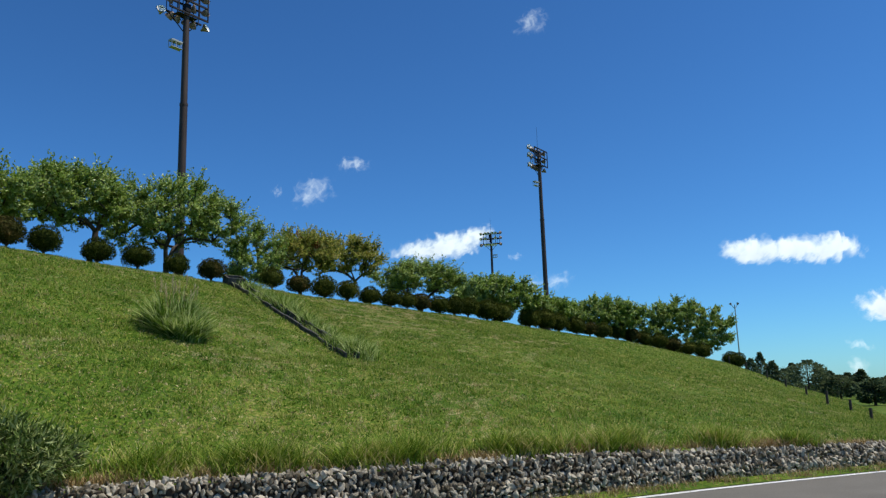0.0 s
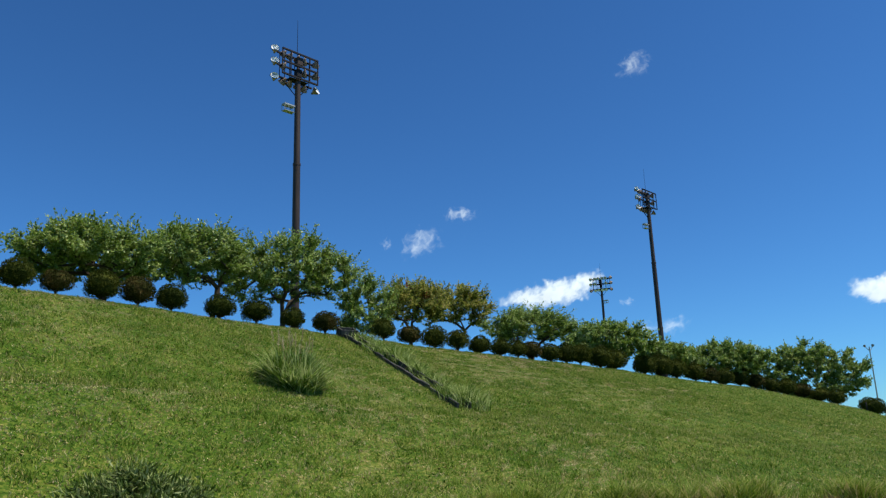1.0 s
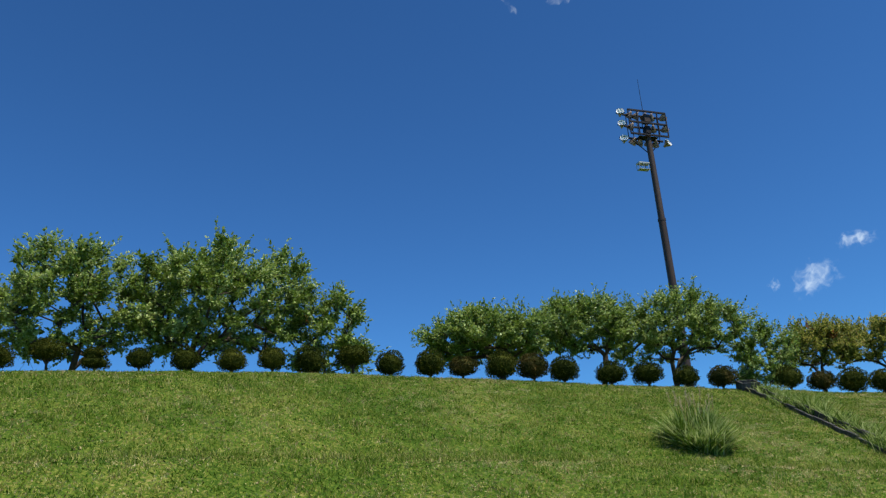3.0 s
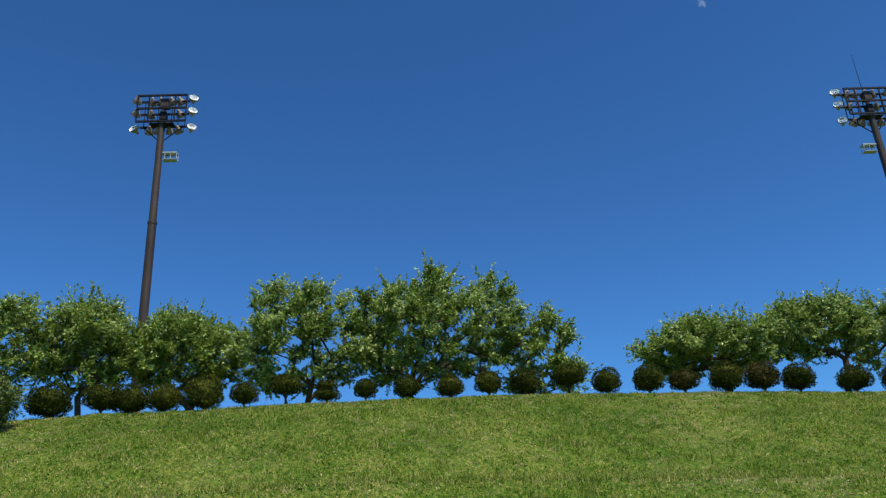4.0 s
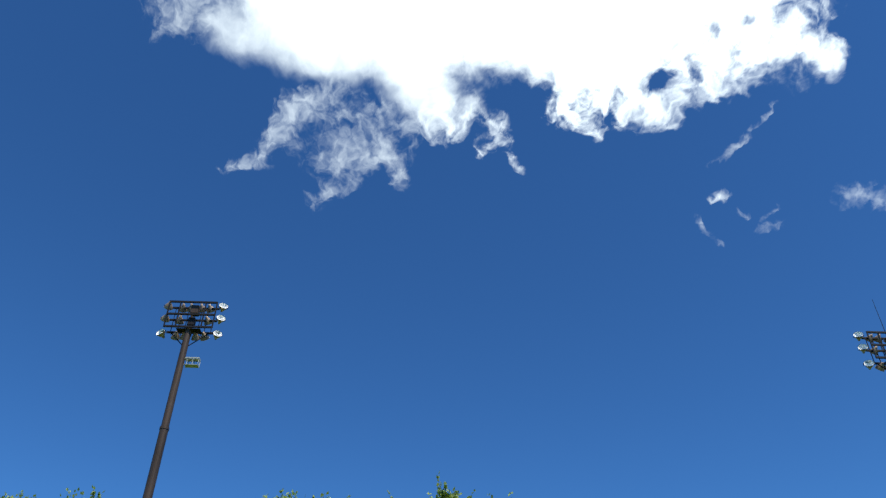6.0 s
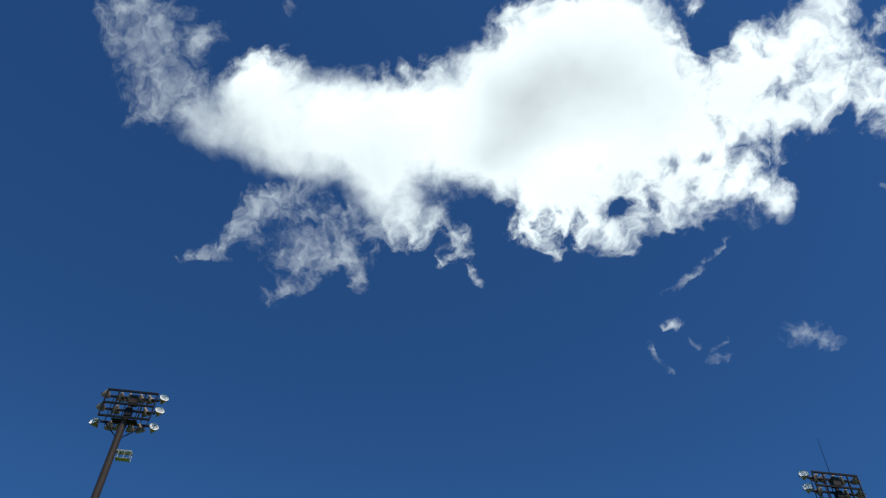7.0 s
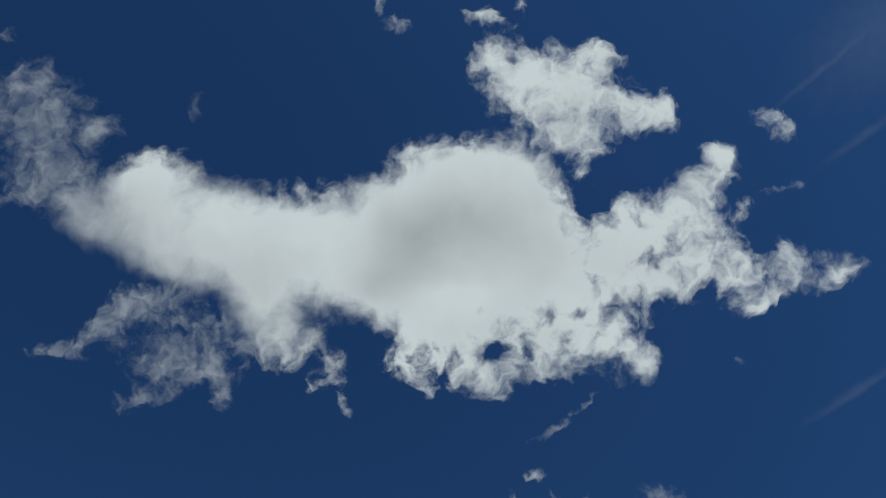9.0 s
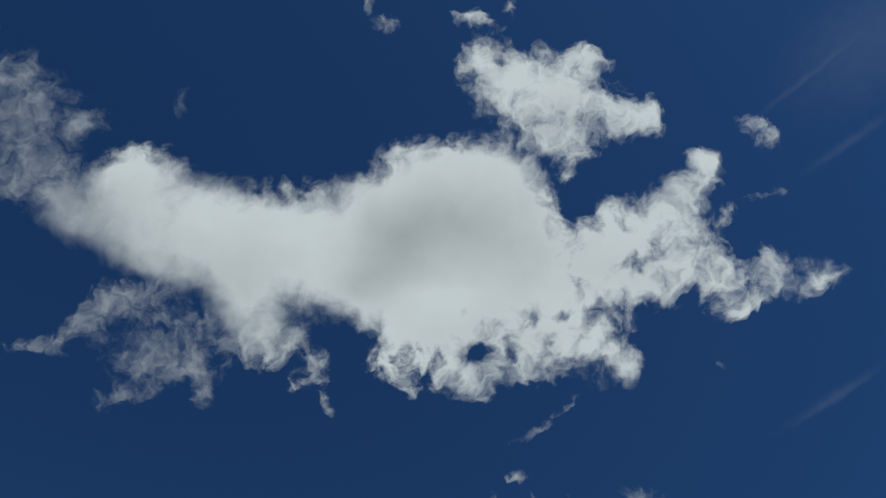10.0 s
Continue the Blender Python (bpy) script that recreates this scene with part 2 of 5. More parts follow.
# ---------------------------------------------------------------- the lie of the land
# The embankment's foot follows a low gabion wall; its crest is straight and level, then bends round and comes down at the far end.
WALL = [(-40, -54), (-14, -8), (-8.2, 3.0), (-6.3, 7.2), (-4.3, 9.6), (-0.6, 11.25), (1.9, 12.75), (4.6, 14.2), (8.6, 16.0), (14, 18.0), (26, 21.5), (60, 30), (300, 80)]
CREST = [  # bearing, distance, height
    (140, 60, 6.0), (112, 34, 6.3), (95, 25.5, 6.3), (87, 23.5, 6.2), (83, 22.8, 5.8), (79, 22.2, 5.84), (75, 21.7, 5.91), (69, 21.2, 5.95), (63, 21.0, 6.05),
    (55, 21.1, 6.13), (47, 21.7, 6.18), (39, 22.7, 6.19), (32, 24.1, 6.17), (27, 25.5, 6.14), (19, 28.6, 6.12), (11.5, 32.8, 6.1), (4, 39.0, 6.1),
    (-1, 44.7, 6.12), (-5, 51, 6.12), (-9, 60, 6.0), (-13, 71, 5.9), (-16.6, 75, 4.85), (-19.5, 72, 3.7), (-23.2, 58, 1.62), (-28.8, 40, 0.1), (-36, 30, 0.0), (-60, 24, 0)]
_w = np.array(WALL, float)
_c = np.array(CREST, float)[::-1]
_dense = np.concatenate([np.linspace(_w[i], _w[i + 1], 60, endpoint=False) for i in range(len(_w) - 1)])
_daz = np.degrees(np.arctan2(-_dense[:, 0], _dense[:, 1]))
_dr = np.hypot(_dense[:, 0], _dense[:, 1])
_o = np.argsort(_daz)
_daz, _dr = _daz[_o], _dr[_o]


def foot_r(az):
    return np.interp(az, _daz, _dr)


def crest_r(az):
    return np.maximum(np.interp(az, _c[:, 0], _c[:, 1]), foot_r(az) + 1.5)


def crest_z(az):
    return np.interp(az, _c[:, 0], _c[:, 2])


def wall_h(az):
    return np.interp(az, [-60, -29, -20, -8, 30, 100], [0.3, 0.38, 0.47, 0.62, 0.66, 0.66])


def bench_s(az):
    return np.interp(az, [-30, -12, 8, 28, 43, 57, 84], [0.15, 0.2, 0.33, 0.42, 0.45, 0.47, 0.46])


def ground_z(x, y):
    x, y = np.asarray(x, float), np.asarray(y, float)
    az, r = np.degrees(np.arctan2(-x, y)), np.hypot(x, y)
    rf, rc, zc, wh = foot_r(az) + 0.55, crest_r(az), crest_z(az), wall_h(az)
    front = (az > -62) & (az < 140)
    s = np.clip((r - rf) / (rc - rf), 0, 1.3)
    lower = np.minimum(wh - 0.03, zc)
    # a shallow bench part of the way up, and a softly rounded crest
    b = bench_s(az)
    rise = s + 0.032 * np.tanh((s - b) * -22) * np.exp(-((s - b) / 0.16) ** 2)
    z = lower + (zc - lower) * np.minimum(rise, 1)
    z = z - 0.10 * np.exp(-((s - 1) / 0.05) ** 2)
    z = z + (0.05 * fbm(x * 0.35, y * 0.35, 3, 3) + 0.045 * fbm(x * 1.5, y * 1.5, 8, 2)) * np.clip(s * 8, 0, 1) * (s < 1.02)
    back = np.clip((r - rc) / 30, 0, 1) * np.clip((-14 - az) / 4, 0, 1)
    z = np.where(r > rc, zc - 0.1 * np.exp(-((s - 1) / 0.05) ** 2) + (-1.5 - zc) * back, z)
    flat = -0.04 + 0 * r
    out = np.where(front & (r > foot_r(az) + 0.12), z, flat)
    return out


def at_bearing(az, r, dz=0.0):
    x, y = -r * math.sin(radians(az)), r * math.cos(radians(az))
    return Vector((x, y, float(ground_z(x, y)) + dz))


def on_slope(az, el):
    """The place on the slope that is seen at this bearing and height angle from the eye."""
    rr = np.linspace(float(foot_r(az)) + 0.3, float(crest_r(az)) + 0.5, 400)
    x, y = -rr * math.sin(radians(az)), rr * math.cos(radians(az))
    z = ground_z(x, y)
    e = np.degrees(np.arctan2(z - EYE, rr))
    k = int(np.argmax(e >= el)) if (e >= el).any() else len(rr) - 20
    return Vector((x[k], y[k], z[k]))


def build_ground():
    azs = np.concatenate([np.arange(-62, 100, 0.35), np.arange(100, 298, 3)])
    fr = np.concatenate([np.linspace(0, 0.97, 8), [1.0], 1 + np.linspace(0.002, 1, 64), [2.01, 2.03, 2.06, 2.12, 2.2, 2.4, 2.7, 3.2, 4.2, 6, 10, 20, 40, 80, 140]])
    V = []
    for a in azs:
        aa = a if a <= 180 else a - 360
        rf, rc = float(foot_r(aa)) + 0.13, float(crest_r(aa))
        if not -62 < aa < 140:
            rf, rc = 14.0, 24.0
        rr = np.where(fr <= 1, fr * (rf - 0.02), np.where(fr <= 2, rf + (fr - 1) * (rc - rf), rc * (fr - 1)))
        rr = np.minimum(np.maximum(rr, 0.02), 3500)
        V.append(np.stack([-rr * math.sin(radians(a)), rr * math.cos(radians(a))], 1))
    V = np.array(V)
    z = ground_z(V[..., 0], V[..., 1])
    P = np.concatenate([V, z[..., None]], 2)
    na, nr = P.shape[:2]
    i, j = np.meshgrid(np.arange(na), np.arange(nr - 1), indexing="ij")
    i2 = (i + 1) % na
    F = np.stack([i * nr + j, i2 * nr + j, i2 * nr + j + 1, i * nr + j + 1], -1).reshape(-1, 4)
    ob = part_np("ground", P.reshape(-1, 3), F[:, ::-1], M_TURF, smooth=True)
    tagged(ob, "mown green grass embankment with dry straw patches", "ground", kind="structure")


build_ground()


def offset_wall(d):
    """Points of the wall's line moved d metres towards the road."""
    pts = np.array([p for p in WALL if -15 <= p[0] <= 61], float)
    fine = np.concatenate([np.linspace(pts[i], pts[i + 1], 12, endpoint=False) for i in range(len(pts) - 1)])
    k = np.ones(9) / 9
    fine = np.stack([np.convolve(np.pad(fine[:, c], 4, mode="edge"), k, "valid") for c in (0, 1)], 1)
    t = np.gradient(fine, axis=0)
    t /= np.linalg.norm(t, axis=1, keepdims=True)
    return fine + np.stack([t[:, 1], -t[:, 0]], 1) * d, t


def ribbon(name, d0, d1, z0, z1, mat, label, category):
    a, _ = offset_wall(d0)
    b = offset_wall(d1)[0] if d1 < 5 else a + np.array([0.6, -0.8]) * d1
    n = len(a)
    V = np.concatenate([np.c_[a, np.full(n, z0)], np.c_[b, np.full(n, z1)]])
    k = np.arange(n - 1)
    F = np.stack([k, n + k, n + k + 1, k + 1], 1)
    return tagged(part_np(name, V, F, mat), label, category, kind="structure")


ribbon("verge", -0.2, 0.78, 0.03, 0.012, M_TURF, "narrow grass verge between road and stone wall", "verge")
ribbon("road", 0.7, 30.0, 0.0, 0.0, M_ASPHALT, "grey asphalt road along the embankment", "road")
ribbon("road_line", 0.82, 0.95, 0.005, 0.005, M_LINE, "worn white edge line on the asphalt", "road marking")


# ---------------------------------------------------------------- trees
def cherry_tree(az, behind, left, right, top_el, trunk_az, seed, label, density=1.0, mats=(None,), low=1.7, group="cherry trees on the crest", name="cherry_tree", leaf=0.12):
    """A spreading tree: limbs grown from a short trunk to points of its crown, and leafy twigs round them."""
    rng = np.random.default_rng(seed)
    r = float(crest_r(trunk_az)) + behind
    base = at_bearing(trunk_az, r)
    rightward = np.array([math.cos(radians(trunk_az)), math.sin(radians(trunk_az)), 0])
    outward = np.array([-math.sin(radians(trunk_az)), math.cos(radians(trunk_az)), 0])
    xl, xr = -r * math.tan(radians(left - trunk_az)), r * math.tan(radians(trunk_az - right))
    height = EYE + r * math.tan(radians(top_el)) - base.z
    cx, hw = (xl + xr) / 2, (xr - xl) / 2
    deep = min(hw, 2.6)
    low = min(low, height * 0.47)
    n = int(74 * density * max(1.0, hw / 2.2) ** 1.3)
    pts, picks = [], []
    while len(pts) < n:
        # of several candidates the one that stands freest; the crown is an umbrella, hollow below
        q = rng.uniform(-1, 1, (10, 3))
        far, wide = np.linalg.norm(q, axis=1), np.hypot(q[:, 0], q[:, 1])
        q = q[(far <= 1) & (far > 0.4) & (q[:, 2] > -0.7) & ((q[:, 2] > -0.2) | (wide > 0.45))]
        if len(q) == 0:
            continue
        if picks:
            q = q[np.argmax(np.min(np.linalg.norm(q[:, None] - np.array(picks)[None], axis=2), axis=1))][None]
        q = q[0]
        picks.append(q)
        zz = low + (height - 0.6 - low) * (q[2] * 0.62 + 0.38)
        lump = 1 + 0.12 * math.sin(3 * math.atan2(q[1], q[0]) + seed) + 0.09 * math.sin(7 * q[0] + seed * 2)
        pts.append((np.array([cx, 0, 0]) * (0.35 + 0.65 * (zz / height)) + np.array([q[0] * hw * 1.03 * lump, q[1] * deep, 0]) + np.array([0, 0, zz * (0.9 + 0.1 * lump)])))
    pts = np.array(pts)
    pts[:, 2] = np.minimum(pts[:, 2], height - 0.5)
    fork = np.array([0.05 * cx, 0, low * 0.15])
    nodes, parents = [np.zeros(3), fork * [1, 1, 0.5] + rng.normal(0, 0.03, 3), fork], [-1, 0, 1]
    order = np.argsort(np.linalg.norm(pts - fork, axis=1))
    ends = []
    for k in order:
        p = pts[k]
        A = np.array(nodes[2:])
        cost = np.linalg.norm(A - p, axis=1) + 0.18 * np.linalg.norm(A - fork, axis=1) + 1.2 * np.maximum(A[:, 2] - p[2] + 0.1, 0)
        j = int(np.argmin(cost)) + 2
        d = p - nodes[j]
        L = np.linalg.norm(d)
        steps = max(1, int(L / 0.5))
        last = j
        for s in range(1, steps + 1):
            f = s / steps
            sag = np.array([0, 0, 0.12 * L * math.sin(math.pi * f)])
            nodes.append(nodes[j] + d * f + sag + rng.normal(0, 0.035 * L, 3) * (f < 1))
            parents.append(last)
            last = len(nodes) - 1
        ends.append(last)
    nodes = np.array(nodes)
    load = np.zeros(len(nodes))
    for e in ends:
        load[e] += 1
    for k in range(len(nodes) - 1, 0, -1):
        load[parents[k]] += load[k]
    rad = 0.011 * np.maximum(load, 1) ** 0.5 * (1.0 if hw > 1.5 else 0.9) + 0.003
    rad[0] *= 1.25
    seg = [(nodes[parents[k]], nodes[k], rad[parents[k]] if load[parents[k]] < 1.6 * load[k] else rad[k] * 1.15, rad[k]) for k in range(1, len(nodes))]
    # leafy twigs
    tw_a, tw_d = [], []
    for e in ends + [k for k in range(6, len(nodes)) if load[k] <= 2 and rng.random() < 0.3]:
        out = nodes[e] - np.array([cx * 0.6, 0, height * 0.5])
        out = out / (np.linalg.norm(out) + 1e-6)
        for _ in range(rng.integers(9, 13)):
            d = out * 0.6 + rng.normal(0, 0.5, 3) * [1.1, 1.1, 0.55] + [0.22, 0, 0.2]
            tw_a.append(nodes[e] + rng.normal(0, 0.07, 3))
            tw_d.append(d / np.linalg.norm(d) * rng.uniform(0.22, 0.62) * (1.6 if rng.random() < 0.14 else 1))
    tw_a, tw_d = np.array(tw_a), np.array(tw_d)
    m = 22
    f = (np.arange(m) + 0.5) / m
    at = tw_a[:, None] + tw_d[:, None] * f[None, :, None] + np.array([0, 0, 0.08])[None, None] * (f ** 2)[None, :, None] + rng.normal(0, 0.03, (len(tw_a), m, 3))
    way = tw_d[:, None] * 0.8 + rng.normal(0, 0.32, (len(tw_a), m, 3)) + np.array([0, 0, -0.06])
    at, way = at.reshape(-1, 3), way.reshape(-1, 3)
    keep = at[:, 2] > low * 0.82
    at, way = at[keep], way[keep]
    lv, lf = leaves(at, way, rng.uniform(0.75, 1.25, len(at)) * leaf, rng.uniform(0.8, 1.2, len(at)) * leaf * 0.62, rng)
    seg += [(a, a + d, 0.006, 0.003) for a, d in zip(tw_a, tw_d)]
    B = np.array([rightward, outward, [0, 0, 1.0]])
    tv, tf = tubes(seg, 5)
    tree = empty(name, Matrix.Translation(base), label, "tree", group)
    part_np("trunk", tv @ B, tf, M_BARK, tree, smooth=True)
    idx = np.zeros(len(lf), int)
    if len(mats) > 1:  # a few turning sprays
        spots = at[rng.integers(0, len(at), 2)]
        near = np.min(np.linalg.norm(at[:, None] - spots[None], axis=2), axis=1) < 0.2
        idx[near] = 1
    part_np("crown", lv @ B, lf, list(mats), tree, index=idx)
    return tree


GREEN, TURN, PALE = (M_LEAF,), (M_LEAF, M_LEAF_RED), (M_LEAF_PALE, M_LEAF_RED)
TREES = [  # behind the crest, left, right, top, trunk (bearings), kind
    (4.5, 88.5, 79.2, 19.0, 82.8, 0), (5.0, 79.3, 73.9, 18.8, 76.3, 0), (5.5, 74.0, 66.8, 18.4, 69.7, 1), (4.0, 67.1, 56.8, 20.6, 61.7, 0),
    (3.6, 57.6, 45.2, 21.2, 53.0, 1), (3.2, 46.0, 41.2, 17.8, 44.8, 0), (4.0, 36.7, 28.6, 15.9, 31.4, 1), (4.0, 28.9, 22.5, 16.3, 24.3, 0),
    (4.2, 23.6, 14.9, 15.8, 19.3, 0), (3.0, 15.3, 11.5, 12.9, 13.9, 0), (3.6, 12.5, 8.0, 12.3, 10.1, 2), (4.2, 8.8, 4.3, 12.0, 7.0, 2),
    (4.0, 4.4, -1.4, 9.9, 1.4, 0)]
for k, (behind, le, ri, te, tr, kind) in enumerate(TREES):
    slight = tr in (44.8, 13.9)
    cherry_tree(tr, behind, le, ri, te, tr, 11 + k,
                ("green cherry tree with spreading limbs on the grassy crest", "green cherry tree with a few orange leaves on the crest", "thin yellowing cherry tree with red sprays on the crest")[kind],
                mats=(GREEN, TURN, PALE)[kind], density=0.5 if slight else (1.25, 1.6, 0.8)[kind], low=0.75 if slight else 1.45 if tr in (53.0, 61.7) else 2.0)
FAR_TREES = [(4.0, -1.0, -6.2, 8.8, -4.1, 0), (5.0, -6.0, -9.4, 6.9, -7.4, 0), (5.0, -8.6, -14.2, 6.7, -11.4, 0), (5.0, -13.2, -20.0, 6.3, -16.8, 0), (6.0, 96, 87.5, 19.0, 91, 0)]
for k, (behind, le, ri, te, tr, kind) in enumerate(FAR_TREES):
    cherry_tree(tr, behind, le, ri, te, tr, 51 + k, "broad green cherry tree further along the crest", mats=GREEN, density=1.3, leaf=0.17, low=1.2)


# ---------------------------------------------------------------- clipped shrubs
def clipped_shrub(seed, flat=0.9, stem=0.22, mat=None, tiers=1):
    """A shrub clipped to a ball about 1 m wide on a short stem, its crown a dense skin of small leaves."""
    rng = np.random.default_rng(seed)
    ob = empty("clipped_shrub", Matrix(), "dark green shrub clipped to a ball on the crest", "shrub", "clipped shrubs along the crest")
    seg = [((0, 0, -0.15), (0.02, 0, stem + 0.2), 0.045, 0.035)]
    for k in range(5):
        a = k * 1.256 + seed
        seg.append(((0.02, 0, stem * 0.6), (0.25 * math.cos(a), 0.25 * math.sin(a), stem + 0.25), 0.022, 0.014))
    tv, tf = tubes(seg, 6)
    part_np("stem", tv, tf, M_BARK, ob)
    V, F, N = [], [], 0
    levels = [(0, 0.5, 0.5 * flat)] if tiers == 1 else [(0, 0.5, 0.27), (0.45, 0.4, 0.24)]
    for dz, rw, rh in levels:
        n = 3400 // tiers
        d = rng.normal(size=(n, 3))
        d /= np.linalg.norm(d, axis=1, keepdims=True)
        lump = 1 + 0.09 * np.sin(4 * d[:, 0] + seed) * np.cos(3 * d[:, 1] - seed) + 0.06 * np.sin(8 * d[:, 2] + 5 * d[:, 0] + seed) + 0.05 * np.sin(13 * d[:, 1] + 9 * d[:, 0])
        flatten = np.where(d[:, 2] < 0, 0.8, 1.0)
        wide = np.where(d[:, 2] < 0, np.sqrt(1 - np.abs(d[:, 2]) ** 3.2) / np.sqrt(np.maximum(1 - d[:, 2] ** 2, 0.03)), 1.0)
        wide = np.minimum(wide, 3.0)
        p = d * np.stack([wide, wide, np.ones(n)], 1) * lump[:, None] * (rng.uniform(0.9, 1.03, n) + (rng.random(n) < 0.06) * rng.uniform(0.03, 0.12, n))[:, None] * [rw, rw, rh]
        p[:, 2] = p[:, 2] * flatten + stem + rh + dz
        lv, lf = leaves(p, d * 0.7 + rng.normal(0, 0.55, (n, 3)) + [0, 0, 0.2], rng.uniform(0.04, 0.075, n), rng.uniform(0.025, 0.04, n), rng)
        V.append(lv), F.append(lf + N)
        N += len(lv)
        bm = bmesh.new()
        bmesh.ops.create_icosphere(bm, subdivisions=2, radius=1)
        cv = np.array([v.co[:] for v in bm.verts]) * [rw * 0.9, rw * 0.9, rh * 0.82] + [0, 0, stem + rh + dz]
        cf = np.array([[v.index for v in fc.verts] for fc in bm.faces])
        bm.free()
        V.append(cv), F.append(np.c_[cf, cf[:, :1]][:, :3] + N)
        N += len(cv)
    part_np("crown", np.concatenate(V), [list(f) for a in F for f in a], mat or M_YEW, ob)
    return ob


SHRUB_KINDS = [clipped_shrub(1, 0.88, 0.0), clipped_shrub(2, 0.86, 0.07), clipped_shrub(3, 0.84, 0.05, M_YEW_RUST), clipped_shrub(4, 0.72, 0.3), clipped_shrub(5, 0.9, 0.06, None, 2), clipped_shrub(6, 0.95, -0.05)]
for s in SHRUB_KINDS[2:3]:
    tagged(s, "rust-tinged green shrub clipped to a ball on the crest")
tagged(SHRUB_KINDS[4], "dark green shrub clipped in two tiers on the crest")
NEAR_SHRUBS = [(85.0, 1.15, 5), (78.2, 1.15, 5), (75.0, 0.95, 1), (73.3, 1.0, 5), (71.1, 0.9, 5), (68.4, 1.0, 5), (65.7, 0.76, 1), (62.8, 0.84, 3), (59.9, 0.74, 4), (57.1, 0.67, 1), (54.1, 0.74, 0),
               (50.9, 0.8, 0), (48.1, 0.78, 1), (45.4, 0.86, 5), (42.3, 1.0, 3), (39.6, 0.84, 5), (36.7, 0.93, 0), (34.3, 0.88, 2), (31.5, 1.03, 0), (29.2, 1.03, 2), (27.0, 1.0, 0), (23.7, 1.05, 0), (21.2, 1.07, 1)]
MID_SHRUBS = [(18.6, 0.86, 0), (16.3, 1.05, 2), (12.1, 1.0, 1), (10.2, 1.08, 2), (8.4, 1.2, 0), (6.7, 1.1, 1), (5.1, 1.15, 0), (3.6, 1.15, 0), (2.4, 1.0, 1), (1.4, 1.15, 2), (0.1, 1.3, 0), (-1.0, 1.25, 0),
              (-2.0, 1.3, 1), (-3.4, 1.7, 0), (-4.4, 1.6, 5), (-6.4, 1.6, 5), (-7.5, 1.7, 0), (-8.5, 1.55, 0)]
FAR_SHRUBS = [(-9.7 - 0.95 * k, 1.55, (0, 2, 5)[k % 3]) for k in range(10)] + [(-20.0, 1.5, 0), (-20.4, 1.4, 5)]
first = set()
for az, w, kind in NEAR_SHRUBS + MID_SHRUBS + FAR_SHRUBS:
    back = 0.3
    w *= 0.92
    p = at_bearing(az, float(crest_r(az)) + back, 0.05)
    turn = (az * 37.7) % 360
    m = Matrix.Translation(p) @ Matrix.Rotation(radians(turn), 4, "Z")
    if kind not in first:
        first.add(kind)
        s = SHRUB_KINDS[kind]
        s.matrix_world = m
        s.scale = (w, w, w * (0.95 + 0.1 * math.sin(turn)))
    else:
        s = copy_thing(SHRUB_KINDS[kind], m)
        s.scale = (w, w, w * (0.95 + 0.1 * math.sin(turn)))


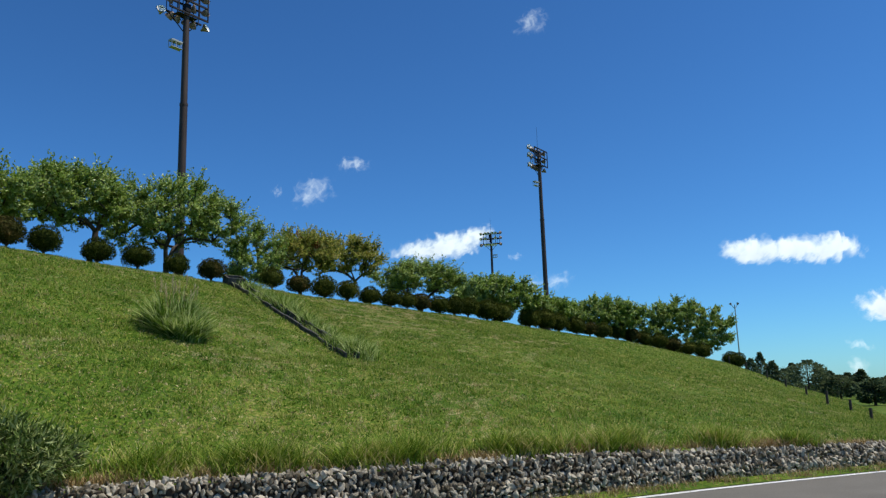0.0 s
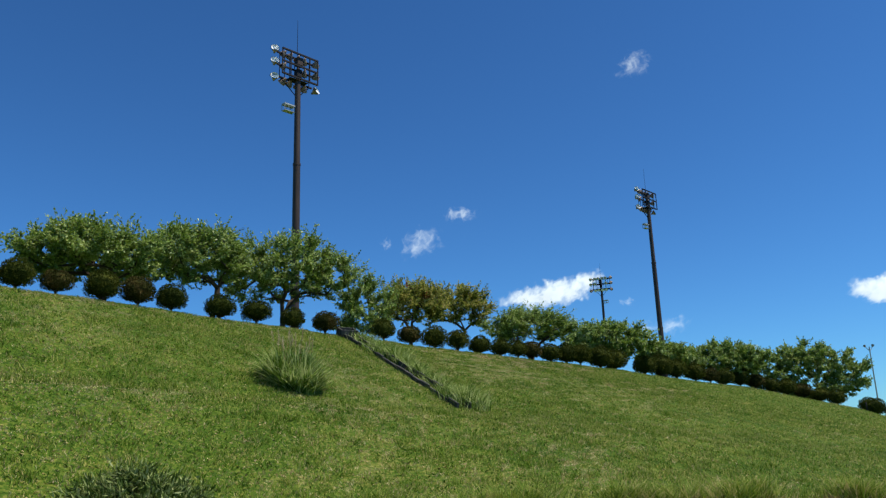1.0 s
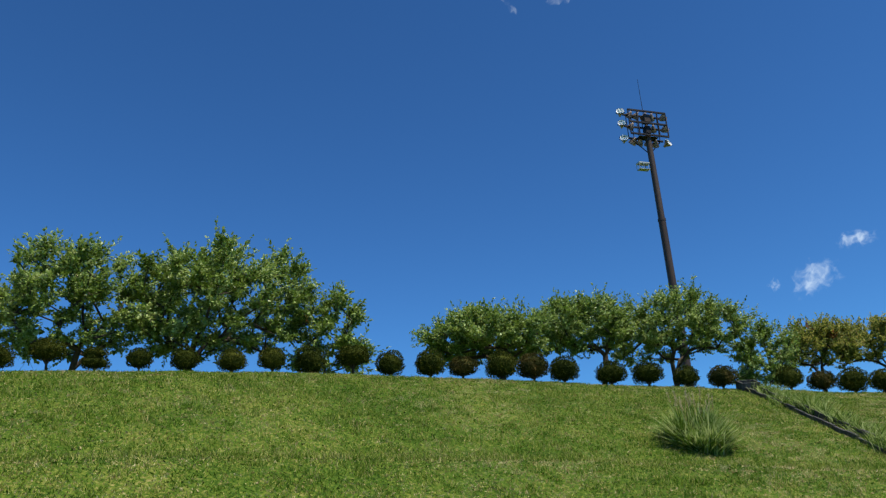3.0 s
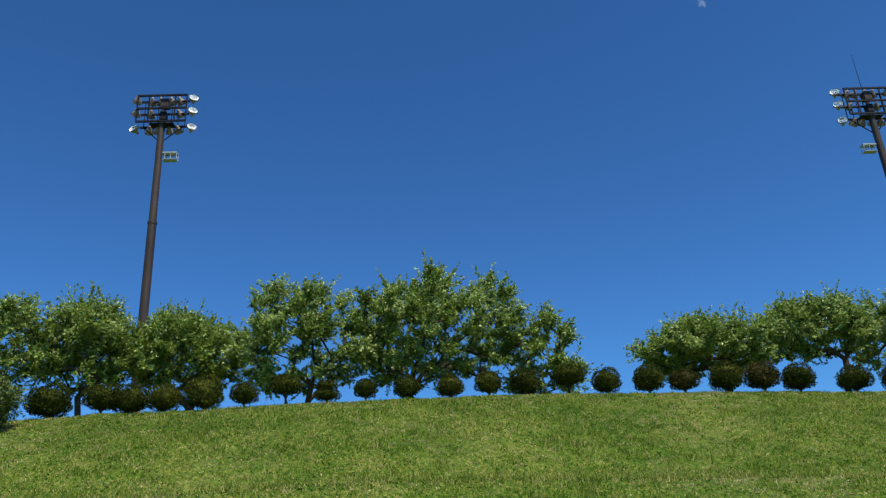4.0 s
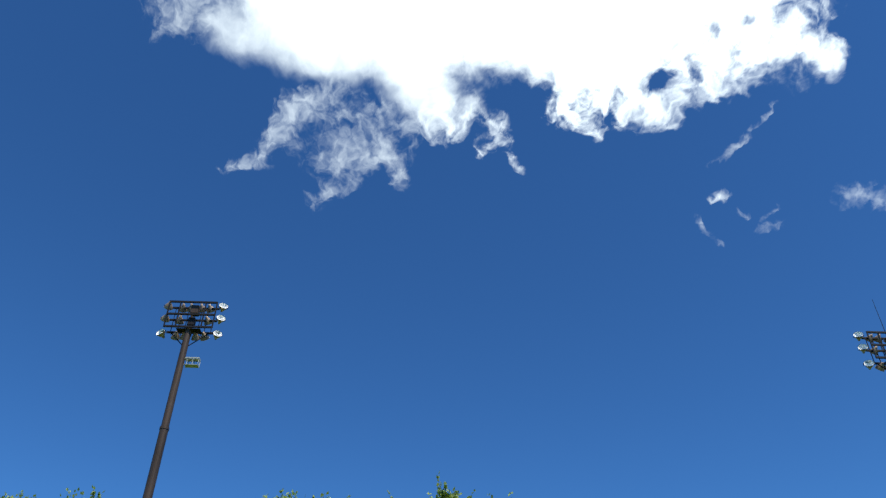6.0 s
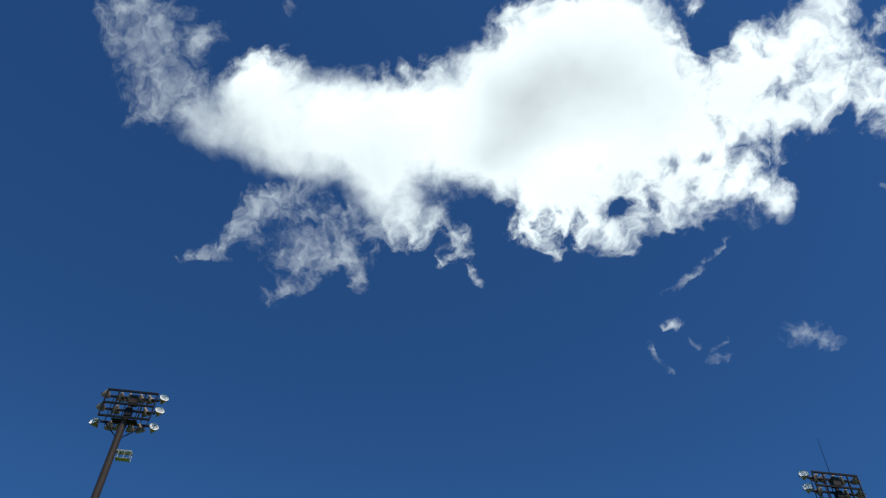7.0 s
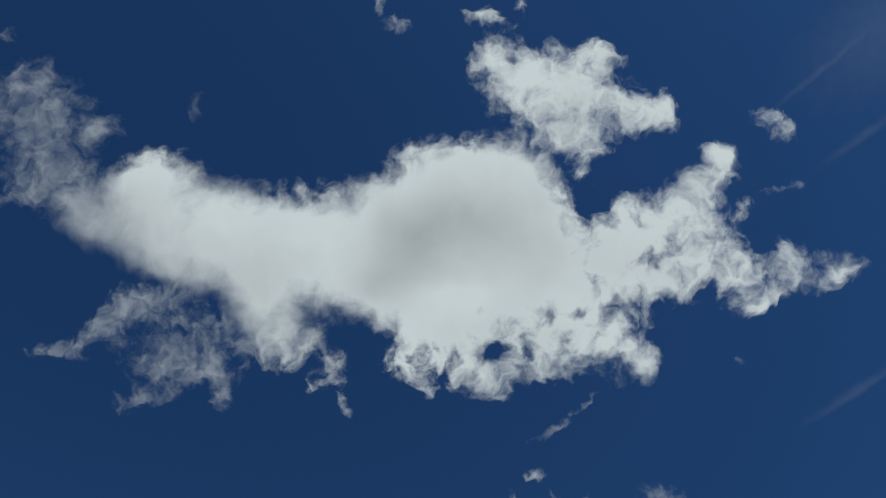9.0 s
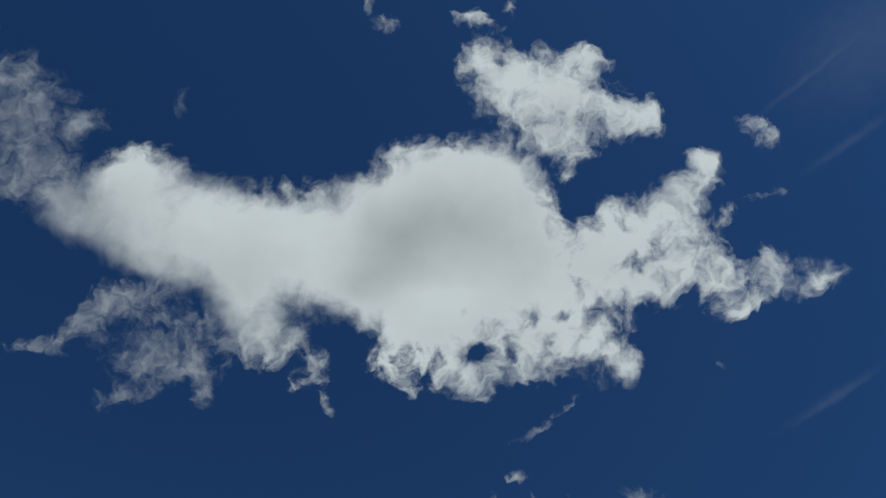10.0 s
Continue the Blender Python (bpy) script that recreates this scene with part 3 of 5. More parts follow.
# ---------------------------------------------------------------- floodlight masts
def floodlight_mast(az, r, top_el, rail_az, seed, label, cage=-1, spike=3.8, bright=-1):
    base = at_bearing(az, r)
    x0, y0 = base.x, base.y
    zt = EYE + r * math.tan(radians(top_el)) - base.z  # height of the rack's middle
    m = Matrix.Translation(base) @ Matrix.Rotation(radians(rail_az + 90), 4, "Z")  # x along the rails, y away from the road
    mast = empty("floodlight_mast", m, label, "floodlight", "floodlight masts")
    bm = bmesh.new()
    for a, b, r1, r2 in ((-0.3, zt * 0.34, 0.30, 0.285), (zt * 0.34, zt * 0.67, 0.262, 0.245), (zt * 0.67, zt - 0.85, 0.225, 0.20), (zt - 0.85, zt + 0.85, 0.10, 0.09)):
        rod(bm, (0, 0, a), (0, 0, b), r1, r2, 20)
    for z in (zt * 0.34, zt * 0.67):
        rod(bm, (0, 0, z - 0.08), (0, 0, z + 0.08), 0.31 if z < zt / 2 else 0.27, None, 20)
    part("pole", bm, M_STEEL, mast, smooth=False)
    W, dz = 3.0, 0.93
    zs = (zt - dz, zt, zt + dz)
    for z in zs:
        for y in (-0.3, 0.42):
            part("rail", box(bmesh.new(), (W, 0.1, 0.13), (0, y, z), bevel=0.01), M_DARK, mast)
        part("walkway", box(bmesh.new(), (W * 0.5, 0.5, 0.03), (0, 0.06, z - 0.06)), M_DARK, mast) if z == zs[0] else None
    for x in (-W / 2, -W / 6 * 1.6, W / 6 * 1.6, W / 2):
        part("upright", box(bmesh.new(), (0.07, 0.07, 2 * dz + 0.1), (x, -0.3, zt)), M_DARK, mast)
    for x in np.linspace(-W / 2 + 0.24, W / 2 - 0.24, 7):
        part("hanger", box(bmesh.new(), (0.035, 0.05, 2 * dz), (float(x), 0.42, zt)), M_DARK, mast)
    part("service_box", box(bmesh.new(), (0.5, 0.45, 0.62), (0.1, 0.05, zt + 0.5), bevel=0.03), M_STEEL, mast, "brown steel service box")
    part("service_box", box(bmesh.new(), (0.42, 0.4, 0.6), (0.05, 0.05, zt - 0.4), bevel=0.03), M_DARK, mast)
    for sx in (-1, 1):
        part("brace", rod(bmesh.new(), (sx * 0.15, 0.1, zt - 2.1), (sx * W * 0.42, 0.35, zs[0]), 0.035), M_DARK, mast)
    if spike:
        part("lightning_rod", rod(bmesh.new(), (0, 0.1, zt + 0.8), (0, 0.1, zt + spike), 0.024, 0.012, 6), M_DARK, mast)
    xs = (-1.5, -0.9, -0.35, 0.35, 0.9, 1.5)
    for i, z in enumerate(zs):
        for j, x in enumerate(xs):
            if i == 1 and j in (2, 3):
                continue
            out = 0.16 if j in (0, len(xs) - 1) else 0
            zz = z + (0.05 if i else -0.2)
            # end lamps turned up to the sun so their white dishes pass for glare
            glint = abs(x) > 1.2 and (x * bright > 0 or i == 0)
            aim = Vector((math.copysign(0.45, x), -1.0, 0.42) if glint else (x * 0.35, 1.0, -0.75)).normalized()
            c = Vector((x * (1 + out), 0.3 if out else 0.55, zz))
            q = aim.to_track_quat("Z", "Y").to_matrix().to_4x4()
            bm = bmesh.new()
            prof = [(-0.34, 0.07), (-0.22, 0.10), (-0.16, 0.15), (0.0, 0.25), (0.12, 0.29), (0.15, 0.30)]
            rings = [[bm.verts.new(Matrix.Translation(c) @ q @ Vector((rr * math.cos(a), rr * math.sin(a), h))) for a in np.arange(14) * 2 * math.pi / 14] for h, rr in prof]
            for p0, p1 in zip(rings[:-1], rings[1:]):
                for k in range(14):
                    bm.faces.new((p0[k], p0[(k + 1) % 14], p1[(k + 1) % 14], p1[k]))
            bm.faces.new(rings[0][::-1])
            lamp = part("floodlight", bm, M_ALU, mast, smooth=True)
            bm = bmesh.new()
            rings = [[bm.verts.new(Matrix.Translation(c) @ q @ Vector((rr * math.cos(a), rr * math.sin(a), h))) for a in np.arange(14) * 2 * math.pi / 14] for h, rr in ((-0.1, 0.05), (0.0, 0.17), (0.1, 0.25), (0.149, 0.285))]
            for p0, p1 in zip(rings[:-1], rings[1:]):
                for k in range(14):
                    bm.faces.new((p1[k], p1[(k + 1) % 14], p0[(k + 1) % 14], p0[k]))
            bm.faces.new(rings[0])
            part("reflector", bm, M_GLARE_WHITE, lamp, "matt white lamp reflector standing in for mirror glare", smooth=True)
            bm = bmesh.new()
            side = q @ Vector((0.31, 0, 0))
            for sgn in (-1, 1):
                rod(bm, c + sgn * side, Vector((x * (1 + out), 0.3 if out else 0.42, z)) + sgn * side * 0.9, 0.018, None, 5)
            rod(bm, Vector((x * (1 + out), 0.3 if out else 0.42, z)) + side * 0.9, Vector((x * (1 + out), 0.3 if out else 0.42, z)) - side * 0.9, 0.02, None, 5)
            part("bracket", bm, M_DARK, lamp)
    if cage:  # a small working platform below the rack
        bm = bmesh.new()
        zb = zt - 3.45
        for z, y in ((zb, 0), (zb, 0.35), (zb + 0.42, 0), (zb + 0.42, 0.35)):
            rod(bm, (cage * 0.2, y, z), (cage * 1.05, y, z), 0.028, None, 6)
        for x in (cage * 0.35, cage * 0.7, cage * 1.05):
            for y in (0, 0.35):
                rod(bm, (x, y, zb), (x, y, zb + 0.42), 0.022, None, 6)
        box(bm, (0.8, 0.38, 0.03), (cage * 0.65, 0.17, zb))
        box(bm, (0.9, 0.4, 0.09), (cage * 0.62, 0.17, zb + 0.47))
        part("lamp_bracket", bm, M_GALV, mast, "pale galvanised steel cage on an arm")
    return mast


floodlight_mast(72.93, 45.0, 31.55, -36, 1, "tall brown steel floodlight mast with three rows of lamps", 1, 0, 1)
floodlight_mast(18.5, 51.6, 27.1, -36, 2, "tall brown steel floodlight mast with three rows of lamps", -1)
floodlight_mast(-7.73, 89.0, 16.75, -36, 3, "tall brown floodlight mast behind the trees", -1)
floodlight_mast(-3.9, 140.0, 11.1, 75, 4, "distant brown floodlight mast behind the trees", -1)


# ---------------------------------------------------------------- clouds, far off
def cloud_material():
    m = bpy.data.materials.new("cloud_glow")
    m.use_nodes = True
    n, l = m.node_tree.nodes, m.node_tree.links
    n.remove(n["Principled BSDF"])

    def attribute(name):
        a = n.new("ShaderNodeAttribute")
        a.attribute_name = name
        return a.outputs["Fac"]

    def calc(operation, a, b, c=None):
        q = n.new("ShaderNodeMath")
        q.operation = operation
        for socket, v in zip(q.inputs, (a, b, c)):
            if isinstance(v, (int, float)):
                socket.default_value = v
            elif v is not None:
                l.new(v, socket)
        return q.outputs[0]
    co = n.new("ShaderNodeTexCoord")
    no = n.new("ShaderNodeTexNoise")
    no.inputs["Scale"].default_value, no.inputs["Detail"].default_value, no.inputs["Roughness"].default_value = 0.045, 8, 0.62
    no.inputs["Distortion"].default_value = 1.6
    l.new(co.outputs["Object"], no.inputs["Vector"])
    torn = calc("MULTIPLY_ADD", calc("SUBTRACT", no.outputs["Fac"], 0.5), attribute("tear"), attribute("vapour"))
    mr = n.new("ShaderNodeMapRange")
    mr.interpolation_type = "SMOOTHSTEP"
    mr.inputs["From Min"].default_value, mr.inputs["From Max"].default_value = 0.0, 1.0
    l.new(calc("DIVIDE", torn, attribute("softness")), mr.inputs["Value"])
    cover = calc("MULTIPLY", mr.outputs[0], attribute("cover"))
    # white to grey by the depth attribute: shade painted into the glow
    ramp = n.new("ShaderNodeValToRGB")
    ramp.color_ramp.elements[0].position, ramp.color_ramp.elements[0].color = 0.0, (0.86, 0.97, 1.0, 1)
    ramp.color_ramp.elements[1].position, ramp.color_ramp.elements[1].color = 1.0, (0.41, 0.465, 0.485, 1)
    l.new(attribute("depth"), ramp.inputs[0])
    # emission stands in for sunlight on the cloud
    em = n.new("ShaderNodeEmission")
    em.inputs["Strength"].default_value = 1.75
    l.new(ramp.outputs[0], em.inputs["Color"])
    tr = n.new("ShaderNodeBsdfTransparent")
    mx = n.new("ShaderNodeMixShader")
    l.new(cover, mx.inputs[0])
    l.new(tr.outputs[0], mx.inputs[1])
    l.new(em.outputs[0], mx.inputs[2])
    l.new(mx.outputs[0], n["Material Output"].inputs["Surface"])
    return m


M_CLOUD = cloud_material()
CLOUD_FAR = 1500.0


def puff_fields(x, y, puffs):
    for px, py, ra, rb, lean, wt in puffs:
        c, s = math.cos(radians(lean)), math.sin(radians(lean))
        a, b = (x - px) * c + (y - py) * s, -(x - px) * s + (y - py) * c
        yield wt * np.exp(-1.3 * ((a / ra) ** 2 + (b / rb) ** 2))


def cloud(yaw, pitch, roll, puffs, seed, label, cells=150, holes=(), soft=(), shade_puffs=(), fine=0.4, cover=1.0, even=0.5, size=0.0, ragged=1.0, glow_dim=0.0, lace=(), crisp=0.68):
    """A cloud far off, seen towards yaw and pitch: puffs (x, y, half width, half height, lean, weight) in thousandths
    of its distance, merged, pierced by holes and torn by turbulence; soft names where its edge is hazy, and a further
    list where grey shade is painted into its glow."""
    k = CLOUD_FAR / 1000
    P = np.array(puffs, float)
    reach = np.maximum(P[:, 2], P[:, 3]) * 1.5
    x0, x1 = (P[:, 0] - reach).min(), (P[:, 0] + reach).max()
    y0, y1 = (P[:, 1] - reach).min(), (P[:, 1] + reach).max()
    step = max(x1 - x0, y1 - y0) / cells
    gx, gy = np.meshgrid(np.arange(x0, x1 + step, step), np.arange(y0, y1 + step, step), indexing="ij")
    size = size or np.sqrt(np.mean(P[:, 2] * P[:, 3]))
    hazy = np.clip(sum(puff_fields(gx, gy, soft)), 0, 1.2) if soft else np.zeros_like(gx)
    wild = np.clip(0.3 + sum(puff_fields(gx, gy, lace)), 0, 1.1) if lace else np.ones_like(gx)
    wild = wild * ragged
    # turbulence in three steps, each carried by the one before
    wx, wy = gx, gy
    for j, (amount, span) in enumerate(((0.34, 1.2), (0.20, 0.5), (0.09, 0.2))):
        u, v = wx / size / span, wy / size / span
        wx, wy = wx + (wild if j else ragged) * amount * size * fbm(u, v, seed + 7 * j, 3, 0.5), wy + (wild if j else ragged) * amount * size * fbm(u + 31, v + 17, seed + 7 * j + 3, 3, 0.5)
    gap = np.ones_like(gx)
    for e in puff_fields(wx, wy, puffs):
        gap *= 1 - np.minimum(e, 0.97)
    body = 1 - gap
    for e in puff_fields(gx * 0.4 + wx * 0.6, gy * 0.4 + wy * 0.6, holes):
        body = body * (1 - e)
    edge = np.clip(4.2 * body * (1.12 - body), 0, 1)
    strands = fbm(wx / size * 1.9, wy / size * 1.9, seed + 40, 5, 0.62)
    ridge = 0.35 - np.abs(fbm(wx / size * 1.2 + 5, wy / size * 1.2, seed + 60, 4, 0.55))
    d = body - 0.25 + wild * edge * (even * strands + 0.4 * ridge - 0.04)
    softness = crisp + 0.55 * hazy
    tear = fine * np.clip(0.25 + 0.75 * edge, 0, 1) * (1 - 0.45 * np.clip(hazy, 0, 1)) * wild
    # self-shade painted as grey: at the listed puffs, else towards the underside
    if shade_puffs:
        depth = sum(puff_fields(gx * 0.6 + wx * 0.4, gy * 0.6 + wy * 0.4, shade_puffs)) * 0.85 + 0.2 * fbm(wx / size * 0.6, wy / size * 0.6, seed + 80, 5, 0.55)
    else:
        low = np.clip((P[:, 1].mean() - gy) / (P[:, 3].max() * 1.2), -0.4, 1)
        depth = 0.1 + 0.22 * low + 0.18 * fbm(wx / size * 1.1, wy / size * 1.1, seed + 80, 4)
    # the last term dims the whole glow evenly
    depth = np.clip(depth, 0, 1) * np.clip(body * 1.6 - 0.5, 0, 1) + glow_dim
    keep = d > -0.25
    cell = keep[:-1, :-1] | keep[1:, :-1] | keep[:-1, 1:] | keep[1:, 1:]
    idx = -np.ones(gx.shape, int)
    used = np.zeros(gx.shape, bool)
    used[:-1, :-1] |= cell
    used[1:, :-1] |= cell
    used[:-1, 1:] |= cell
    used[1:, 1:] |= cell
    idx[used] = np.arange(used.sum())
    bulge = size * 0.8 * np.sqrt(np.clip(body, 0, 1.5))
    V = np.stack([gx[used] * k, gy[used] * k, -CLOUD_FAR + bulge[used] * k], 1)
    i, j = np.nonzero(cell)
    F = np.stack([idx[i, j], idx[i + 1, j], idx[i + 1, j + 1], idx[i, j + 1]], 1)
    me = mesh_np("cloud", V, F, M_CLOUD, smooth=True)
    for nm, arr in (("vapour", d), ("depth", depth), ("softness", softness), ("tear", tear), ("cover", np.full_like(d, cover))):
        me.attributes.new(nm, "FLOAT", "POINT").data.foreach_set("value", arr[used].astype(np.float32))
    ob = new("cloud", me)
    ob.matrix_world = pose(0, 0, EYE, 90 + pitch, roll, yaw)
    return tagged(ob, label, "cloud", "clouds", kind="structure")


OVERHEAD = (35.63, 55.94, 0.54)
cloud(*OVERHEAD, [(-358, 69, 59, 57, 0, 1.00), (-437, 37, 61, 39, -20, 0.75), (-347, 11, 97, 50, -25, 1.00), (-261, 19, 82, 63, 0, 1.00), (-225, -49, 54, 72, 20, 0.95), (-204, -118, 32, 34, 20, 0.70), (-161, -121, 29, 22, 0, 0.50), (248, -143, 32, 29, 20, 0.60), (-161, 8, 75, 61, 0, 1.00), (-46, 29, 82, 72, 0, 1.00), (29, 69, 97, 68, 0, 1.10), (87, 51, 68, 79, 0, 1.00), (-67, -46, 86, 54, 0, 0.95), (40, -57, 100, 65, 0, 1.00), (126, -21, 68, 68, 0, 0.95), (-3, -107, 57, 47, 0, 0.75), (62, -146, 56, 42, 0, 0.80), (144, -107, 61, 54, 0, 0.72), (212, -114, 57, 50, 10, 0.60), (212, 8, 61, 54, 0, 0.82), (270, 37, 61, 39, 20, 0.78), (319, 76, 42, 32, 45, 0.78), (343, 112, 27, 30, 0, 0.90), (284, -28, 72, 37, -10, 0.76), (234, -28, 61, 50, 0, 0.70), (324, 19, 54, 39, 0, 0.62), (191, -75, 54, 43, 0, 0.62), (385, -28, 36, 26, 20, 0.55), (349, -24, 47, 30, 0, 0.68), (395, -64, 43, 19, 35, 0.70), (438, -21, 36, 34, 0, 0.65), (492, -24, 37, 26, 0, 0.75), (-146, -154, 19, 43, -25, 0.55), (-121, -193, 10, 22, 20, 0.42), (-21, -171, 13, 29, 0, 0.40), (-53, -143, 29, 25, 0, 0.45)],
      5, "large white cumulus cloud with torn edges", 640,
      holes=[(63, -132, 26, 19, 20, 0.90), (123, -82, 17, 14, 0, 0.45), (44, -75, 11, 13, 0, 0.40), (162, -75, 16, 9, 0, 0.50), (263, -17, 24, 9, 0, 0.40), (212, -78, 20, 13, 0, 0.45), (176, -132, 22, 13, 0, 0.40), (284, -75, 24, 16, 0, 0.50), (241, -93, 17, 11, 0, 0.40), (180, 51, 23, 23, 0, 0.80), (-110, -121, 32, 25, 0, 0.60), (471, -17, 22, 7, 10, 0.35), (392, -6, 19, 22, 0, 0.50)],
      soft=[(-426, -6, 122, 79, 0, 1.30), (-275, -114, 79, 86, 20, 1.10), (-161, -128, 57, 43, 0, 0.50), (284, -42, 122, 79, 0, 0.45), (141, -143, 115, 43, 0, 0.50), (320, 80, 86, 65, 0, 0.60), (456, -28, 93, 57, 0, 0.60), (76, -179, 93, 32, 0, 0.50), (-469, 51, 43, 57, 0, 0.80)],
      # hand-placed grey puffs, painted shade within the cloud
      shade_puffs=[(4, 24, 97, 61, 10, 0.75), (-75, -35, 82, 50, 35, 0.45), (105, 1, 72, 72, 0, 0.30), (-354, 15, 115, 61, -25, 0.34), (-394, 55, 39, 32, 0, 0.25), (-218, -42, 79, 57, 0, 0.30), (234, -28, 108, 65, 0, 0.22), (69, -114, 93, 43, 0, 0.25), (26, -53, 43, 19, 0, -0.25)],
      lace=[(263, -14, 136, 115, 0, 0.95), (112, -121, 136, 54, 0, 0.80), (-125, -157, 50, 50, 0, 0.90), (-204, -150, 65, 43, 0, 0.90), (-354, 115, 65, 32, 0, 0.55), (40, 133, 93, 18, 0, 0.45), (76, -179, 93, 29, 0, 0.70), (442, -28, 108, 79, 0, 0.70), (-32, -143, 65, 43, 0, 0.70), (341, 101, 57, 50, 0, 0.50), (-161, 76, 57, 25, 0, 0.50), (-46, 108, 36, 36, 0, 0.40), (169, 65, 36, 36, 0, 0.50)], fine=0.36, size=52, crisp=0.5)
cloud(*OVERHEAD, [(55, 288, 33, 14, -10, 0.70), (98, 306, 14, 13, 0, 0.50), (58, 237, 30, 27, 0, 0.80), (105, 209, 59, 49, 0, 1.00), (162, 194, 63, 49, 0, 1.00), (194, 239, 36, 23, 0, 0.90), (234, 173, 47, 30, -10, 0.85), (266, 169, 23, 26, 0, 0.80), (151, 141, 57, 24, 0, 0.65), (176, 119, 24, 30, 0, 0.60), (173, 90, 14, 14, 0, 0.65)],
      8, "small white ragged cloud above the large one", 300, holes=[(234, 196, 17, 11, 0, 0.50), (87, 230, 10, 9, 0, 0.35), (220, 248, 10, 7, 0, 0.30)],
      shade_puffs=[(155, 162, 50, 29, 0, 0.30)], size=42, fine=0.34, even=0.36, crisp=0.78)
cloud(*OVERHEAD, [(-519, 202, 47, 37, 0, 0.73), (-484, 169, 58, 47, 0, 0.73), (-430, 148, 35, 17, 20, 0.79), (-509, 123, 56, 35, 0, 0.63), (-476, 94, 70, 35, 0, 0.63), (-494, 69, 56, 34, 0, 0.58), (-537, 64, 34, 8, 20, 0.42), (-541, 162, 28, 28, 0, 0.42)], 13, "thin white wisp of cloud", 260, fine=0.42, cover=0.48, even=0.5, size=40, crisp=0.9, soft=[(-498, 144, 100, 100, 0, 0.80)])
cloud(*OVERHEAD, [(-484, -123, 48, 13, 10, 0.68), (-419, -94, 54, 23, 35, 0.79), (-374, -67, 54, 32, 15, 0.73), (-322, -85, 53, 40, 0, 0.53), (-347, -143, 65, 32, -10, 0.73), (-311, -143, 48, 27, 0, 0.68), (-379, -189, 48, 18, 20, 0.63), (-279, -171, 16, 34, 0, 0.79), (-275, -107, 40, 36, 0, 0.47), (-240, -128, 35, 27, 0, 0.37)], 17, "thin torn wisp of cloud", 300, fine=0.42, cover=0.5, even=0.6, size=40, crisp=0.9, soft=[(-369, -121, 143, 93, 0, 0.70)])
SHREDS = [  # direction, puffs, cover
    (OVERHEAD, [(-60, 284, 23, 12, 0, 0.70), (-78, 308, 10, 16, -20, 0.50)], 0.8),
    (OVERHEAD, [(413, 162, 27, 17, -30, 0.80), (431, 148, 14, 13, 0, 0.60)], 0.85),
    (OVERHEAD, [(417, 76, 23, 6, 10, 0.55), (445, 80, 14, 6, 0, 0.50)], 0.5),
    (OVERHEAD, [(379, 55, 14, 19, -30, 0.70), (367, 40, 10, 13, 0, 0.60)], 0.75),
    (OVERHEAD, [(-311, 180, 14, 24, -15, 0.60)], 0.18),
    (OVERHEAD, [(-554, 266, 19, 10, 20, 0.70)], 0.5),
    (OVERHEAD, [(374, -141, 7, 7, 0, 0.50)], 0.35),
    (OVERHEAD, [(137, -227, 36, 8, 35, 0.70), (180, -193, 22, 5, 45, 0.50)], 0.5),
    (OVERHEAD, [(112, -285, 16, 7, 0, 0.75)], 0.6),
    ((44.39, 48.94, -0.99), [(252, -143, 19, 8, 12, 0.75)], 0.49),
    ((44.39, 48.94, -0.99), [(229, -179, 6, 22, 35, 0.70), (252, -203, 10, 6, -30, 0.50)], 0.42),
    ((44.39, 48.94, -0.99), [(280, -170, 12, 6, -20, 0.65)], 0.35),
    ((44.39, 48.94, -0.99), [(309, -186, 22, 8, 8, 0.65), (313, -166, 24, 5, 35, 0.50)], 0.35),
    ((44.39, 48.94, -0.99), [(413, -157, 30, 19, 0, 0.70), (445, -166, 24, 14, 0, 0.60)], 0.35),
    ((44.39, 48.94, -0.99), [(506, 29, 14, 6, -30, 0.50)], 0.24)]
for j, (way, puffs, amount) in enumerate(SHREDS):
    cloud(*way, puffs, 100 + 9 * j, "small thin shred of cloud", 90, fine=0.4, cover=amount, even=0.5, size=24, crisp=0.85, soft=[(puffs[0][0], puffs[0][1], 60, 60, 0, 0.5)])
STREAKS_AND_HAZE = [  # faint high streaks, puffs and cover; the last, painted haze, brightens the sky
    ([(514, -179, 108, 11, 33, 0.70)], 0.12), ([(471, 223, 136, 7, 40, 0.70)], 0.10), ([(528, 144, 108, 11, 36, 0.70)], 0.10), ([(557, 273, 187, 108, 35, 0.80)], 0.08)]
for j, (puffs, amount) in enumerate(STREAKS_AND_HAZE):
    cloud(*OVERHEAD, puffs, 300 + 9 * j, "faint streak of high thin cloud or painted haze", 90, fine=0.3, cover=amount, even=0.3, size=30, ragged=0.3, crisp=1.2)
cloud(0.00, 10.51, 1.76, [(377, -3, 34, 17, 0, 0.90), (431, -1, 50, 17, 0, 0.95), (488, 2, 43, 17, 0, 0.95)], 41, "flat white cumulus cloud low in the sky", 90, fine=0.36, even=0.4, cover=0.95, glow_dim=0.50)
cloud(0.00, 10.51, 1.76, [(-35, -3, 35, 12, 5, 0.70), (7, 3, 43, 18, 10, 0.95), (41, 18, 22, 14, 20, 0.70)], 43, "white cumulus cloud behind the trees", 90, fine=0.36, even=0.4, cover=0.95, glow_dim=0.50)
cloud(0.00, 10.51, 1.76, [(-164, 72, 30, 20, 25, 0.75)], 45, "small white cloud", 90, fine=0.36, even=0.4, cover=0.5, crisp=0.9, glow_dim=0.30)
